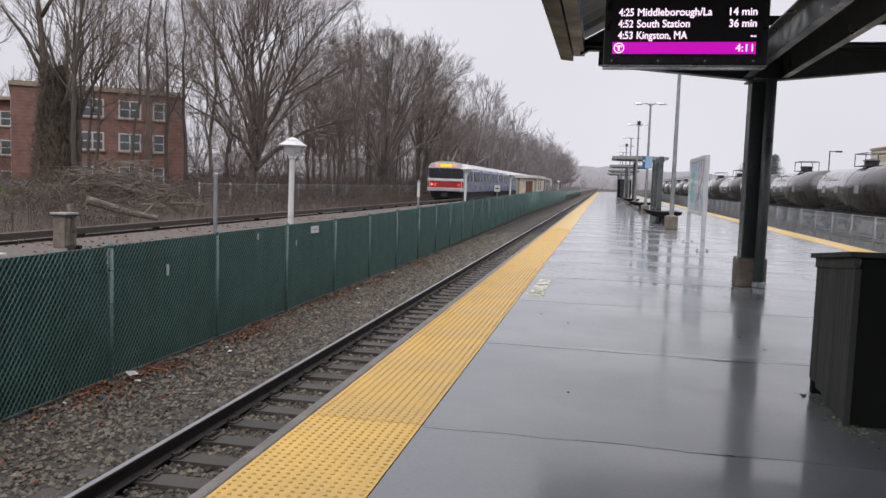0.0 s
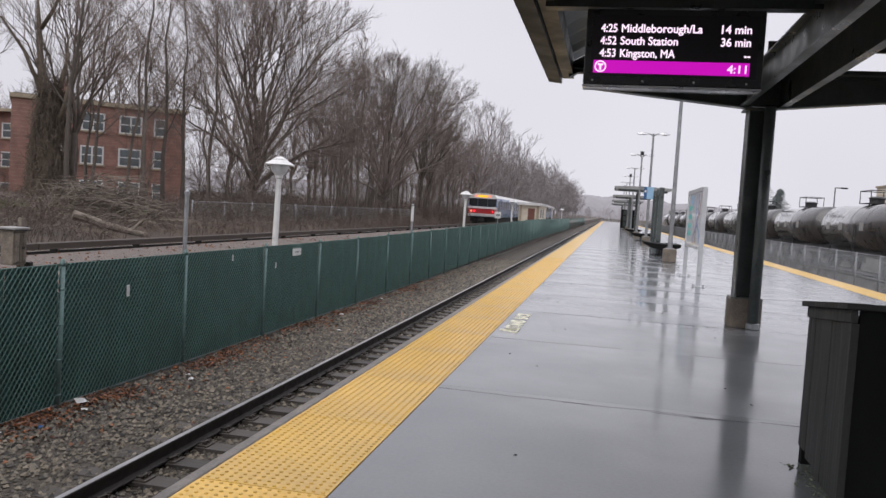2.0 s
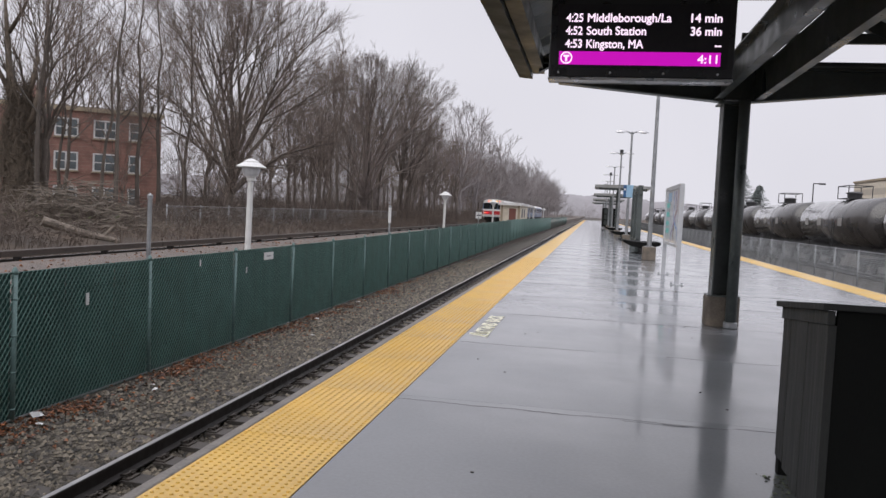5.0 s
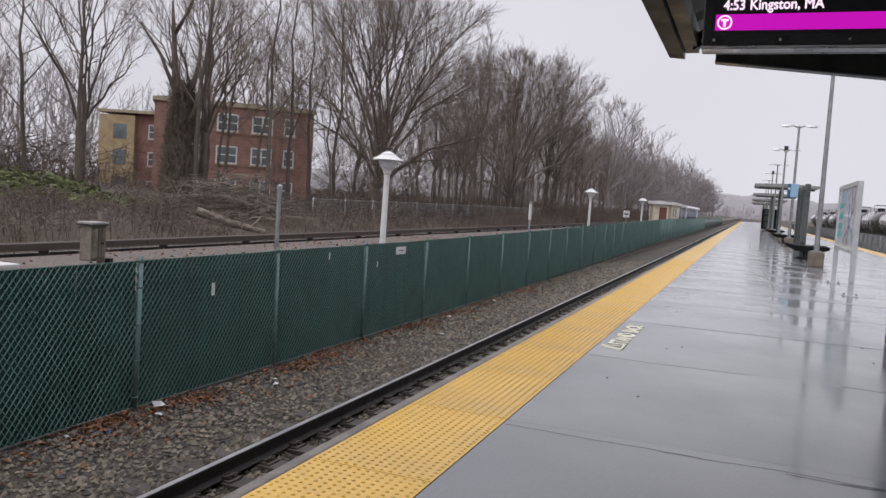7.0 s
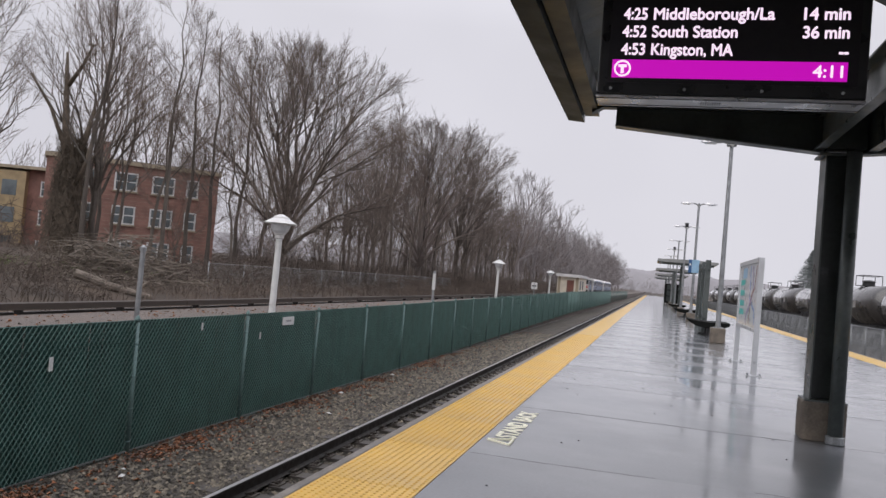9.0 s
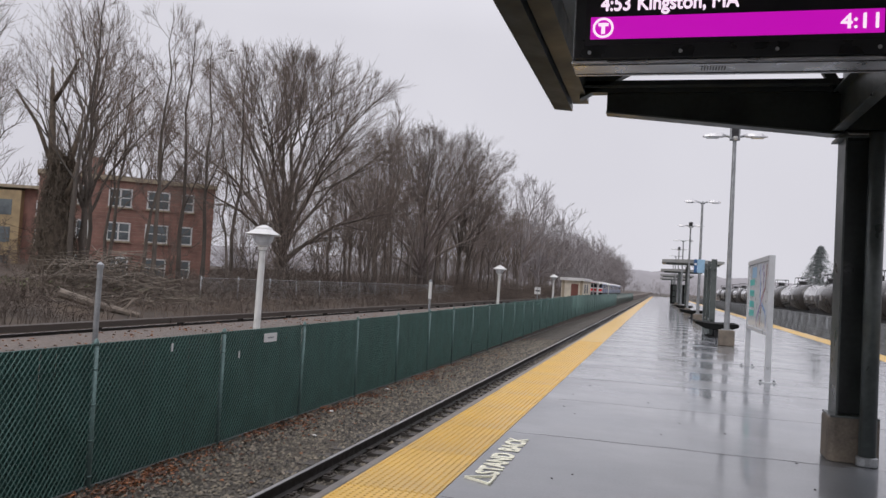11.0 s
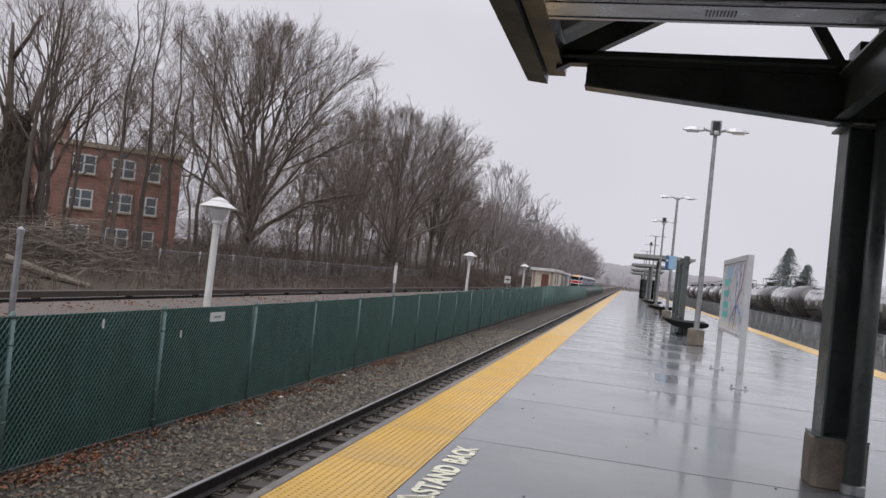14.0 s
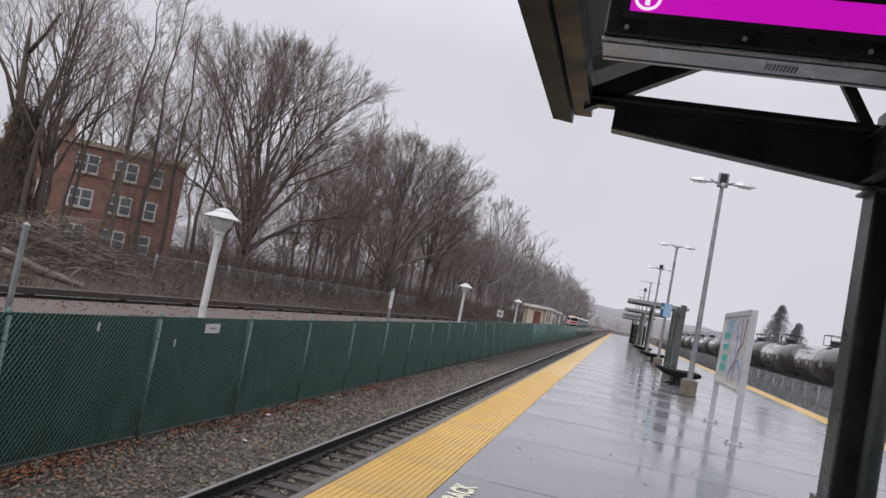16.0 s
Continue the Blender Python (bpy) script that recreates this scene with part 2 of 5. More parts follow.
M = dict(
    concrete=wet_concrete(),
    edge=mat("platform_edge", (0.17, 0.155, 0.14), 0.6, vary=0.45, scale=5),
    wall=mat("platform_wall", (0.22, 0.21, 0.2), 0.8, vary=0.35, scale=2),
    yellow=mat("yellow_tile", (0.67, 0.41, 0.065), 0.45, vary=0.24, scale=1.1, fine=35, bump=0.05, coat=0.35, per_object=0.05),
    dome=mat("worn_dome", (0.57, 0.34, 0.052), 0.45, vary=0.25, scale=2, fine=30, bump=0.0),
    crack=mat("wet_crack", (0.03, 0.03, 0.03), 0.35, vary=0.4, scale=9),
    paint=mat("marking_paint", (0.85, 0.82, 0.66), 0.5, vary=0.2, scale=9),
    # Bed kept darker than the loose stones: shade between them is painted in
    ballast=gravel("ballast", (0.036, 0.03, 0.023), (0.075, 0.062, 0.046), 30),
    strip=gravel("pale_gravel", (0.115, 0.092, 0.078), (0.14, 0.115, 0.098), 30, 0.5),
    stone=mat("crushed_stone", (0.108, 0.092, 0.068), 0.5, vary=0.4, scale=5, fine=60, per_island=0.95),
    soil=mat("leaf_litter", (0.06, 0.045, 0.034), 0.9, vary=0.5, scale=0.5, fine=14, bump=0.6, bump_dist=0.05, other=(0.1, 0.072, 0.05)),
    leaf=mat("dead_leaf", (0.12, 0.056, 0.028), 0.5, vary=0.5, scale=9, per_island=0.8, other=(0.27, 0.1, 0.036)),
    rail=mat("rail_steel", (0.024, 0.02, 0.018), 0.6, 0.2, vary=0.3, scale=9),
    plate=mat("weathered_plate", (0.07, 0.06, 0.052), 0.55, 0.3, vary=0.4, scale=9),
    railtop=mat("polished_rail", (0.48, 0.47, 0.47), 0.34, 1.0, vary=0.1, scale=1.5, bump=0.0, rough_vary=0.04),
    tie=mat("weathered_tie", (0.055, 0.048, 0.042), 0.7, vary=0.4, scale=4, stretch=(1, 8, 8), per_object=0.2),
    board=mat("brown_coverboard", (0.05, 0.038, 0.031), 0.7, vary=0.35, scale=3, stretch=(6, 0.6, 6)),
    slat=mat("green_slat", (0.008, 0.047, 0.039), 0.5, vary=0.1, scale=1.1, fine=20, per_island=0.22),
    # Same slats greyed by colour to stand for haze over the far bays
    slat_hazed=mat("haze_greyed_slat", (0.028, 0.052, 0.052), 0.5, vary=0.35, scale=1.1, fine=20, per_island=0.2),
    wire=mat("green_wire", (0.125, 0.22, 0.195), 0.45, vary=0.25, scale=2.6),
    galv=mat("galvanised", (0.3, 0.31, 0.32), 0.45, 0.75, vary=0.25, scale=7),
    greenpost=mat("green_post", (0.12, 0.19, 0.18), 0.5, 0.2, vary=0.35, scale=4),
    white=mat("white_enamel", (0.62, 0.62, 0.61), 0.4, vary=0.1, scale=4),
    steel=mat("dark_green_steel", (0.03, 0.036, 0.034), 0.42, 0.15, vary=0.4, scale=3, fine=25, bump=0.08),
    steel2=mat("grey_green_steel", (0.085, 0.097, 0.095), 0.38, 0.2, vary=0.35, scale=3, fine=25, bump=0.08),
    gutter=mat("gutter_metal", (0.036, 0.043, 0.042), 0.45, 0.2, vary=0.3, scale=3),
    deck=mat("corrugated_deck", (0.26, 0.27, 0.26), 0.5, 0.3, vary=0.2, scale=2),
    base=mat("stained_concrete", (0.15, 0.125, 0.1), 0.7, vary=0.4, scale=5, fine=40, bump=0.2),
    black=mat("black_housing", (0.012, 0.012, 0.014), 0.35, vary=0.3, scale=6),
    frame=mat("pale_frame", (0.52, 0.53, 0.55), 0.4, 0.2, vary=0.1, scale=6),
    alu=mat("aluminium", (0.5, 0.5, 0.51), 0.35, 0.8, vary=0.12, scale=8),
    screen=mat("led_panel", (0.006, 0.004, 0.008), 0.5, vary=0.3, scale=20, bump=0),
    ledtext=glow("led_text", (1.0, 0.80, 0.98), 1.0),
    ledbar=glow("led_bar", (0.52, 0.003, 0.44), 1.0),
    # Black darkened for the canopy's shade on the bin; also bench and kiosk
    box=mat("shade_deepened_black", (0.006, 0.0065, 0.006), 0.75, vary=0.5, scale=3, stretch=(3, 3, 0.5)),
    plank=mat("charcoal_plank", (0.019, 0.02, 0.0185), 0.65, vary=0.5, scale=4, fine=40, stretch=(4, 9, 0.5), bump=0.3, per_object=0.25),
    moss=mat("wet_moss", (0.1, 0.115, 0.075), 0.6, vary=0.5, scale=8, per_island=0.8),
    brick=mat("red_brick", (0.27, 0.148, 0.122), 0.85, vary=0.3, scale=1.5, fine=30),
    tanbrick=mat("buff_brick", (0.38, 0.29, 0.17), 0.85, vary=0.25, scale=1.5),
    roofedge=mat("roof_edge", (0.35, 0.29, 0.21), 0.7, vary=0.2, scale=3),
    glass=mat("window_glass", (0.12, 0.14, 0.15), 0.08, vary=0.5, scale=0.9, bump=0.01),
    # Wooded hills in a pale grey that has the haze painted in
    haze=mat("hazed_far_hill", (0.27, 0.26, 0.272), 1.0, vary=0.15, scale=0.02, fine=0.3, bump=0),
    farroof=mat("pale_fascia", (0.25, 0.255, 0.25), 0.5, vary=0.2, scale=2),
    trainglass=mat("dark_glass", (0.015, 0.017, 0.02), 0.1, vary=0.4, scale=1, bump=0.01),
    bark=mat("bark", (0.105, 0.087, 0.073), 0.9, vary=0.4, scale=4, fine=30, bump=0.5, stretch=(1, 1, 0.3), per_object=0.25),
    twig=mat("twig", (0.175, 0.138, 0.118), 0.9, vary=0.3, scale=2, bump=0, per_object=0.25),
    ivy=mat("ivy_bark", (0.1, 0.078, 0.058), 0.9, vary=0.5, scale=5, bump=0.6),
    brush=mat("dry_brush", (0.12, 0.093, 0.076), 0.9, vary=0.4, scale=1, bump=0, per_object=0.25, per_island=0.45),
    deadwood=mat("pale_deadwood", (0.165, 0.138, 0.112), 0.85, vary=0.5, scale=7, fine=50, bump=0.4),
    # Two paler woods with distance haze mixed into the base colour
    hazed_midwood=mat("haze_paled_wood", (0.195, 0.162, 0.147), 0.95, vary=0.25, scale=0.8, bump=0, per_object=0.2),
    hazed_farwood=mat("hazed_far_wood", (0.26, 0.235, 0.235), 0.95, vary=0.2, scale=0.3, bump=0, per_object=0.12),
    # Needle green lightened to grey so the colour holds the distance haze
    needle=mat("hazed_needles", (0.15, 0.17, 0.168), 0.8, vary=0.4, scale=3, per_island=0.3),
    grass=mat("ivy_green", (0.105, 0.125, 0.045), 0.8, vary=0.4, scale=3, per_island=0.35),
    tank=mat("black_tank", (0.028, 0.026, 0.026), 0.3, 0.0, vary=0.45, scale=0.8, fine=9, bump=0.03, other=(0.06, 0.053, 0.05), coat=1.0),
    tankdark=mat("tank_gear", (0.03, 0.03, 0.032), 0.6, vary=0.3, scale=4),
    patch=mat("pale_placard", (0.3, 0.29, 0.28), 0.6, vary=0.3, scale=5),
    carwhite=mat("car_white", (0.66, 0.65, 0.64), 0.4, vary=0.15, scale=2, coat=0.3),
    carblue=mat("car_blue_grey", (0.16, 0.22, 0.36), 0.35, 0.2, vary=0.2, scale=1.2, coat=0.4),
    carred=mat("car_red", (0.42, 0.02, 0.025), 0.4, vary=0.15, scale=2, coat=0.3),
    under=mat("underframe", (0.03, 0.028, 0.027), 0.8, vary=0.4, scale=4),
    signamber=glow("amber_sign", (1.0, 0.5, 0.02), 1.3),
    tail=glow("tail_light", (1.0, 0.02, 0.04), 2.5),
    marker=glow("marker_light", (1.0, 0.22, 0.12), 1.8),
    blue=mat("blue_sign", (0.03, 0.1, 0.24), 0.4, vary=0.1),
    lightblue=mat("light_blue_sign", (0.27, 0.44, 0.6), 0.4, vary=0.1),
    teal=mat("teal_print", (0.08, 0.45, 0.42), 0.4, vary=0.1),
    mapgrey=mat("map_paper", (0.62, 0.64, 0.67), 0.35, vary=0.06, coat=0.5),
    mapblue=mat("map_blue", (0.2, 0.32, 0.62), 0.35, vary=0.1, coat=0.5),
    mapbrown=mat("map_brown", (0.28, 0.13, 0.1), 0.35, vary=0.1, coat=0.5),
    mappurple=mat("map_purple", (0.25, 0.17, 0.4), 0.35, vary=0.1, coat=0.5),
    cream=mat("cream_panel", (0.62, 0.56, 0.46), 0.7, vary=0.15, scale=2),
    doorbrown=mat("brown_door", (0.16, 0.06, 0.045), 0.6, vary=0.2, scale=2),
    tan=mat("tan_cladding", (0.46, 0.41, 0.34), 0.7, vary=0.12, scale=1),
    vanwhite=mat("van_white", (0.7, 0.71, 0.72), 0.35, vary=0.08, coat=0.5),
)

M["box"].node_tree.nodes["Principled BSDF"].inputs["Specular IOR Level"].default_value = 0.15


# ---------------------------------------------------------------- mesh tools
class Geo:
    """A growing list of corners and faces."""

    def __init__(self):
        self.v, self.f = [], []

    def box(self, x0, x1, y0, y1, z0, z1):
        k = len(self.v)
        self.v += [(x, y, z) for z in (z0, z1) for y in (y0, y1) for x in (x0, x1)]
        self.f += [tuple(k + i for i in q) for q in ((0, 2, 3, 1), (4, 5, 7, 6), (0, 1, 5, 4), (2, 6, 7, 3), (0, 4, 6, 2), (1, 3, 7, 5))]
        return self

    def prism(self, outline, axis, a, b):
        """A flat outline drawn out along an axis from a to b."""
        k, n = len(self.v), len(outline)
        for d in (a, b):
            for p, q in outline:
                self.v.append({"x": (d, p, q), "y": (p, d, q), "z": (p, q, d)}[axis])
        self.f += [tuple(range(k, k + n)), tuple(range(k + 2 * n - 1, k + n - 1, -1))]
        self.f += [(k + i, k + n + i, k + n + (i + 1) % n, k + (i + 1) % n) for i in range(n)]
        return self

    def tube(self, points, radii, n=8, caps=True):
        k = len(self.v)
        pts = [Vector(p) for p in points]
        side = None
        for i, p in enumerate(pts):
            d = (pts[min(i + 1, len(pts) - 1)] - pts[max(i - 1, 0)]).normalized()
            if side is None:
                side = d.orthogonal().normalized()
            else:
                side = (side - d * side.dot(d)).normalized()
            up = d.cross(side)
            r = radii[i] if isinstance(radii, (list, tuple)) else radii
            for j in range(n):
                a = 2 * math.pi * j / n
                self.v.append(tuple(p + (side * math.cos(a) + up * math.sin(a)) * r))
        for i in range(len(pts) - 1):
            for j in range(n):
                a, b = k + i * n + j, k + i * n + (j + 1) % n
                self.f.append((a, b, b + n, a + n))
        if caps:
            self.f += [tuple(range(k + n - 1, k - 1, -1)), tuple(range(k + (len(pts) - 1) * n, k + len(pts) * n))]
        return self

    def lathe(self, profile, n=20, x=0, y=0):
        """Rings of (radius, height) turned round the upright through x, y."""
        k = len(self.v)
        for r, z in profile:
            self.v += [(x + r * math.cos(2 * math.pi * j / n), y + r * math.sin(2 * math.pi * j / n), z) for j in range(n)]
        for i in range(len(profile) - 1):
            for j in range(n):
                a, b = k + i * n + j, k + i * n + (j + 1) % n
                self.f.append((a, b, b + n, a + n))
        self.f += [tuple(range(k + n - 1, k - 1, -1)), tuple(range(k + (len(profile) - 1) * n, k + len(profile) * n))]
        return self

    def mesh(self, name, smooth=False):
        me = bpy.data.meshes.new(name)
        me.from_pydata(self.v, [], self.f)
        if smooth:
            me.polygons.foreach_set("use_smooth", [True] * len(me.polygons))
        return me


def part(name, geo, material, parent=None, label="", bevel=0.0, smooth=False, m=None):
    """One mesh object under a thing or a part. geo: a Geo or a ready mesh."""
    me = geo.mesh(name, smooth) if isinstance(geo, Geo) else geo
    if not me.materials:
        me.materials.append(material)
    ob = new(name, me)
    ob.parent = parent
    if m is not None:
        ob.matrix_basis = m
    if bevel:
        b = ob.modifiers.new("bevel", "BEVEL")
        b.width, b.segments, b.limit_method = bevel, 2, "ANGLE"
    if label:
        ob["label"] = label
    return ob


def thing(name, label, category, m=None, group="", kind=""):
    ob = new(name)
    ob.empty_display_size = 0.2
    if m is not None:
        ob.matrix_basis = m
    return tagged(ob, label, category, group, kind)


def letters(text, height, material, name, parent, m, align="LEFT", width=0.0, bold=0.0, label=""):
    cu = bpy.data.curves.new(name, "FONT")
    cu.body, cu.size, cu.extrude, cu.align_x = text, height, 0.001, align
    tmp = bpy.data.objects.new(name, cu)
    me = bpy.data.meshes.new_from_object(tmp)
    bpy.data.objects.remove(tmp)
    me.materials.clear()
    if bold:
        # heavier strokes: the outline laid down again a little to each side
        co, fa = [tuple(v.co) for v in me.vertices], [tuple(f.vertices) for f in me.polygons]
        n, vs, fs = len(co), [], []
        for k, (dx, dy) in enumerate(((0, 0), (bold, 0), (-bold, 0), (0, bold), (0, -bold))):
            vs += [(x + dx, y + dy, z + 0.0001 * k) for x, y, z in co]
            fs += [tuple(i + n * k for i in f) for f in fa]
        me = bpy.data.meshes.new(name)
        me.from_pydata(vs, [], fs)
    if width:
        xs = [v.co.x for v in me.vertices]
        m = m @ Matrix.Diagonal((width / (max(xs) - min(xs)), 1, 1, 1))
    return part(name, me, material, parent, label, m=m)


# ---------------------------------------------------------------- ground
def ground_sheet():
    xs = [(-900, 1.5), (-200, 1.2), (-60, 0.8), (-30, 0.3), (-16, -0.15), (-14, -0.5), (-13.2, -0.58), (-10.1, -0.58), (-9.7, -0.2), (-9.2, -0.16),
          (-5.2, -0.15), (-5.08, -1.56), (-4.8, -1.56), (-3.4, -1.42), (-2.65, -1.4), (-2.3, -1.44), (-0.1, -1.45), (8, -1.45), (12, -1.45), (14, -1.5), (22, -1.5), (30, -1.2), (60, -0.8), (900, -0.5)]
    ys = [-400, -60] + [-20 + 4 * i for i in range(30)] + [110, 140, 180, 240, 320, 450, 700, 1200, 2500]
    g = Geo()
    for y in ys:
        for x, z in xs:
            wob = 0.12 * noise.noise((x * 0.2, y * 0.2, 0)) if x < -14 or x > 22 else 0.02 * noise.noise((x, y * 0.5, 3))
            lift = max(0, y - 700) * 0.003
            g.v.append((x, y, z + wob + lift))
    n = len(xs)
    for i in range(len(ys) - 1):
        for j in range(n - 1):
            g.f.append((i * n + j, i * n + j + 1, (i + 1) * n + j + 1, (i + 1) * n + j))
    ob = part("ground", g, M["soil"])
    ob.data.materials.append(M["strip"])
    ob.data.materials.append(M["ballast"])
    for k, p in enumerate(ob.data.polygons):
        x = (xs[k % (n - 1)][0] + xs[k % (n - 1) + 1][0]) / 2
        p.material_index = 1 if -9.7 < x < -5.1 else 2 if (-5.1 < x < 30 or -13.5 < x < -9.7) else 0
    return tagged(ob, "ground of wet ballast, pale gravel and leaf litter", "ground", kind="structure")


ground_sheet()


def far_ridge():
    g = Geo()
    n = 350
    for i in range(n + 1):
        x = -700 + i * 4
        h = 24 + 9 * noise.noise((x * 0.006, 1.7, 0)) + 2.2 * noise.noise((x * 0.05, 0.3, 0)) + 1.6 * noise.noise((x * 0.31, 2.3, 0)) + max(0, -x) * 0.014
        g.v += [(x, 1000, -2), (x, 1020, h * 0.75), (x, 1060, h), (x, 1300, h * 1.15)]
    for i in range(n):
        for k in range(3):
            g.f.append((4 * i + k, 4 * i + 4 + k, 4 * i + 5 + k, 4 * i + 1 + k))
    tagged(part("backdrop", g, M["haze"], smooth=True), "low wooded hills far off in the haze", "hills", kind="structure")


far_ridge()
PLAT_W, PLAT_END, SLAB = 7.77, 240.0, 2.37


def platform():
    root = thing("platform", "wet grey concrete railway platform with yellow tactile edges", "platform", kind="structure")
    part("platform_wall", Geo().box(0.35, PLAT_W - 0.4, -25, PLAT_END, -1.5, -0.22), M["wall"], root)
    for x0, x1 in ((-0.07, -0.004), (PLAT_W - 0.06, PLAT_W)):
        part("platform_edge", Geo().box(x0, x1, -25, PLAT_END, -0.24, 0.004), M["edge"], root, "worn concrete platform lip", bevel=0.012)
    g = Geo().box(0.612, 7.108, 0.0004, SLAB - 0.0004, -0.22, 0.0)
    slab = g.mesh("slab")
    for i in range(-10, 101):
        part("slab", slab, M["concrete"], root, m=pose(0, i * SLAB, 0.0004 * math.sin(i * 2.7)))
    tile = Geo().box(0.0, 0.606, 0.004, SLAB / 2 - 0.004, -0.05, 0.002)
    rows, cols = 26, 13
    for i in range(rows):
        for j in range(cols):
            tile.lathe([(0.0105, 0.002), (0.0078, 0.0066)], 6, 0.026 + j * 0.0462, 0.026 + i * (SLAB / 2 - 0.052) / (rows - 1))
    dome = tile.mesh("tactile_tile")
    dome.materials.append(M["yellow"])
    dome.materials.append(M["dome"])
    for p in dome.polygons:
        p.material_index = 1 if p.index >= 6 else 0
    plain = Geo().box(0.0, 0.606, 0.004, SLAB / 2 - 0.004, -0.05, 0.004).mesh("tactile_tile")
    for i in range(-6, 200):
        near = -3 < i < 17
        part("tactile_tile", dome if near else plain, M["yellow"], root, m=pose(0, i * SLAB / 2, 0))
        part("tactile_tile", plain, M["yellow"], root, m=pose(7.11, i * SLAB / 2, 0))
    # joints broken open here and there, dark with water
    rng = random.Random(12)
    for y, x0, x1, w in ((2.25, 0.62, 1.7, 0.004), (2.24, 1.5, 2.75, 0.008), (2.2, 2.1, 2.5, 0.02), (2.27, 2.8, 4.4, 0.007), (4.74, 0.64, 1.95, 0.012), (4.76, 2.6, 4.2, 0.01),
                         (7.11, 0.9, 3.2, 0.008), (9.48, 0.8, 4.9, 0.014), (11.85, 0.7, 6.9, 0.016), (14.22, 1.0, 2.2, 0.02), (16.59, 0.8, 5.0, 0.018), (21.3, 0.8, 6.0, 0.024),
                         (-0.02, 0.63, 4.9, 0.03), (2.22, 2.35, 2.6, 0.05), (26.1, 1.0, 5.5, 0.03)):
        g = Geo()
        n = max(6, int((x1 - x0) / 0.06))
        last = None
        for k in range(n + 1):
            f = k / n
            x = x0 + (x1 - x0) * f
            yy = y + 0.03 * noise.noise((x * 2.2, y, 0)) + 0.012 * noise.noise((x * 11, y, 1))
            ww = 0.62 * w * max(0.03, 0.35 + 1.5 * noise.noise((x * 5.5, y * 3, 2))) * min(1, 6 * f + 0.1, 6 * (1 - f) + 0.1)
            ww *= min(1, max(0.04, 2.2 * noise.noise((x * 2.1, y * 1.7, 5)) + 0.45))
            g.v += [(x, yy - ww / 2, 0.0005), (x, yy + ww / 2, 0.0005), (x, yy, 0.0018)]
            if last is not None:
                g.f += [(last, last + 2, last + 5, last + 3), (last + 2, last + 1, last + 4, last + 5)]
            last = len(g.v) - 3
        part("crack", g, M["crack"], root, "dark wet crack along a slab joint")
    for k in range(26):
        x, y, r = rng.uniform(0.8, 4.5), rng.uniform(0.8, 12), rng.uniform(0.006, 0.016)
        part("grit", Geo().lathe([(r, 0.0), (r * 0.8, 0.005), (0.0, 0.006)], 6, x, y), M["crack"], root)
    return root


def marking():
    mark = thing("platform_marking", "worn pale yellow stand back lettering painted on the platform", "floor marking", pose(0.85, 5.42, 0.004, 0, 0, 90))
    letters("STAND", 0.225, M["paint"], "lettering", mark, pose(0, 0, 0), "LEFT", 0.74, 0.01)
    letters("BACK", 0.225, M["paint"], "lettering", mark, pose(0.83, 0, 0), "LEFT", 0.55, 0.01)
    tri = Geo()
    for a, b in (((-0.26, 0.0), (-0.15, 0.19)), ((-0.15, 0.19), (-0.04, 0.0)), ((-0.04, 0.0), (-0.26, 0.0))):
        tri.tube([(*a, 0), (*b, 0)], 0.012, 4)
    part("warning_triangle", tri, M["paint"], mark)


def rail_section():
    return [(-0.07, 0), (0.07, 0), (0.07, 0.012), (0.012, 0.03), (0.012, 0.115), (0.036, 0.13), (0.036, 0.155), (-0.036, 0.155), (-0.036, 0.13),
            (-0.012, 0.115), (-0.012, 0.03), (-0.07, 0.012)]


def track(cx, top, y0, y1, ties, label):
    root = thing("railway_track", label, "track", pose(cx, 0, top), kind="structure")
    for s in (-0.755, 0.755):
        rail = part("rail", Geo().prism(rail_section(), "y", y0, y1), M["rail"], root, "brown steel rail", m=pose(s, 0, -0.157))
        part("running_surface", Geo().box(-0.024, 0.026, y0, y1, 0.1555, 0.158), M["railtop"], rail, "bright worn rail head")
    g = Geo().box(-1.3, 1.3, -0.115, 0.115, -0.16, 0).mesh("tie")
    g2 = Geo()
    g2.box(-0.17, 0.17, -0.09, 0.09, 0, 0.016)
    for sx in (-0.115, 0.115):
        g2.box(sx - 0.02, sx + 0.02, -0.05, -0.015, 0.01, 0.04)
        g2.box(sx - 0.02, sx + 0.02, 0.015, 0.05, 0.01, 0.04)
    plate = g2.mesh("tie_plate")
    clip = Geo().tube([(-0.035, -0.07, 0.02), (0.02, -0.075, 0.035), (0.035, -0.02, 0.04), (0.0, 0.03, 0.03), (0.03, 0.075, 0.025)], 0.011, 5).mesh("rail_clip", True)
    for i in range(ties):
        y = -4 + i * 0.56
        t = part("tie", g, M["tie"], root, m=pose(0.03 * math.sin(i * 3.1), y, -0.172, 0, 0, 0.8 * math.sin(i * 5.3)))
        if i < 70:
            part("tie_plate", plate, M["plate"], t, m=pose(-0.755, 0, 0.0))
            for sx in (-0.1, 0.1):
                part("rail_clip", clip, M["plate"], t, m=pose(-0.755 + sx, 0, 0.016))
    return root


track(-1.665, -1.22, -30, 420, 150, "single railway track beside the platform on wet ballast")
track(9.44, -1.22, -30, 420, 40, "railway track along the far side of the platform")
track(-11.2, -0.42, -60, 420, 60, "subway track behind the green fence")
track(18.5, -1.25, -60, 420, 0, "freight siding under the tank cars")


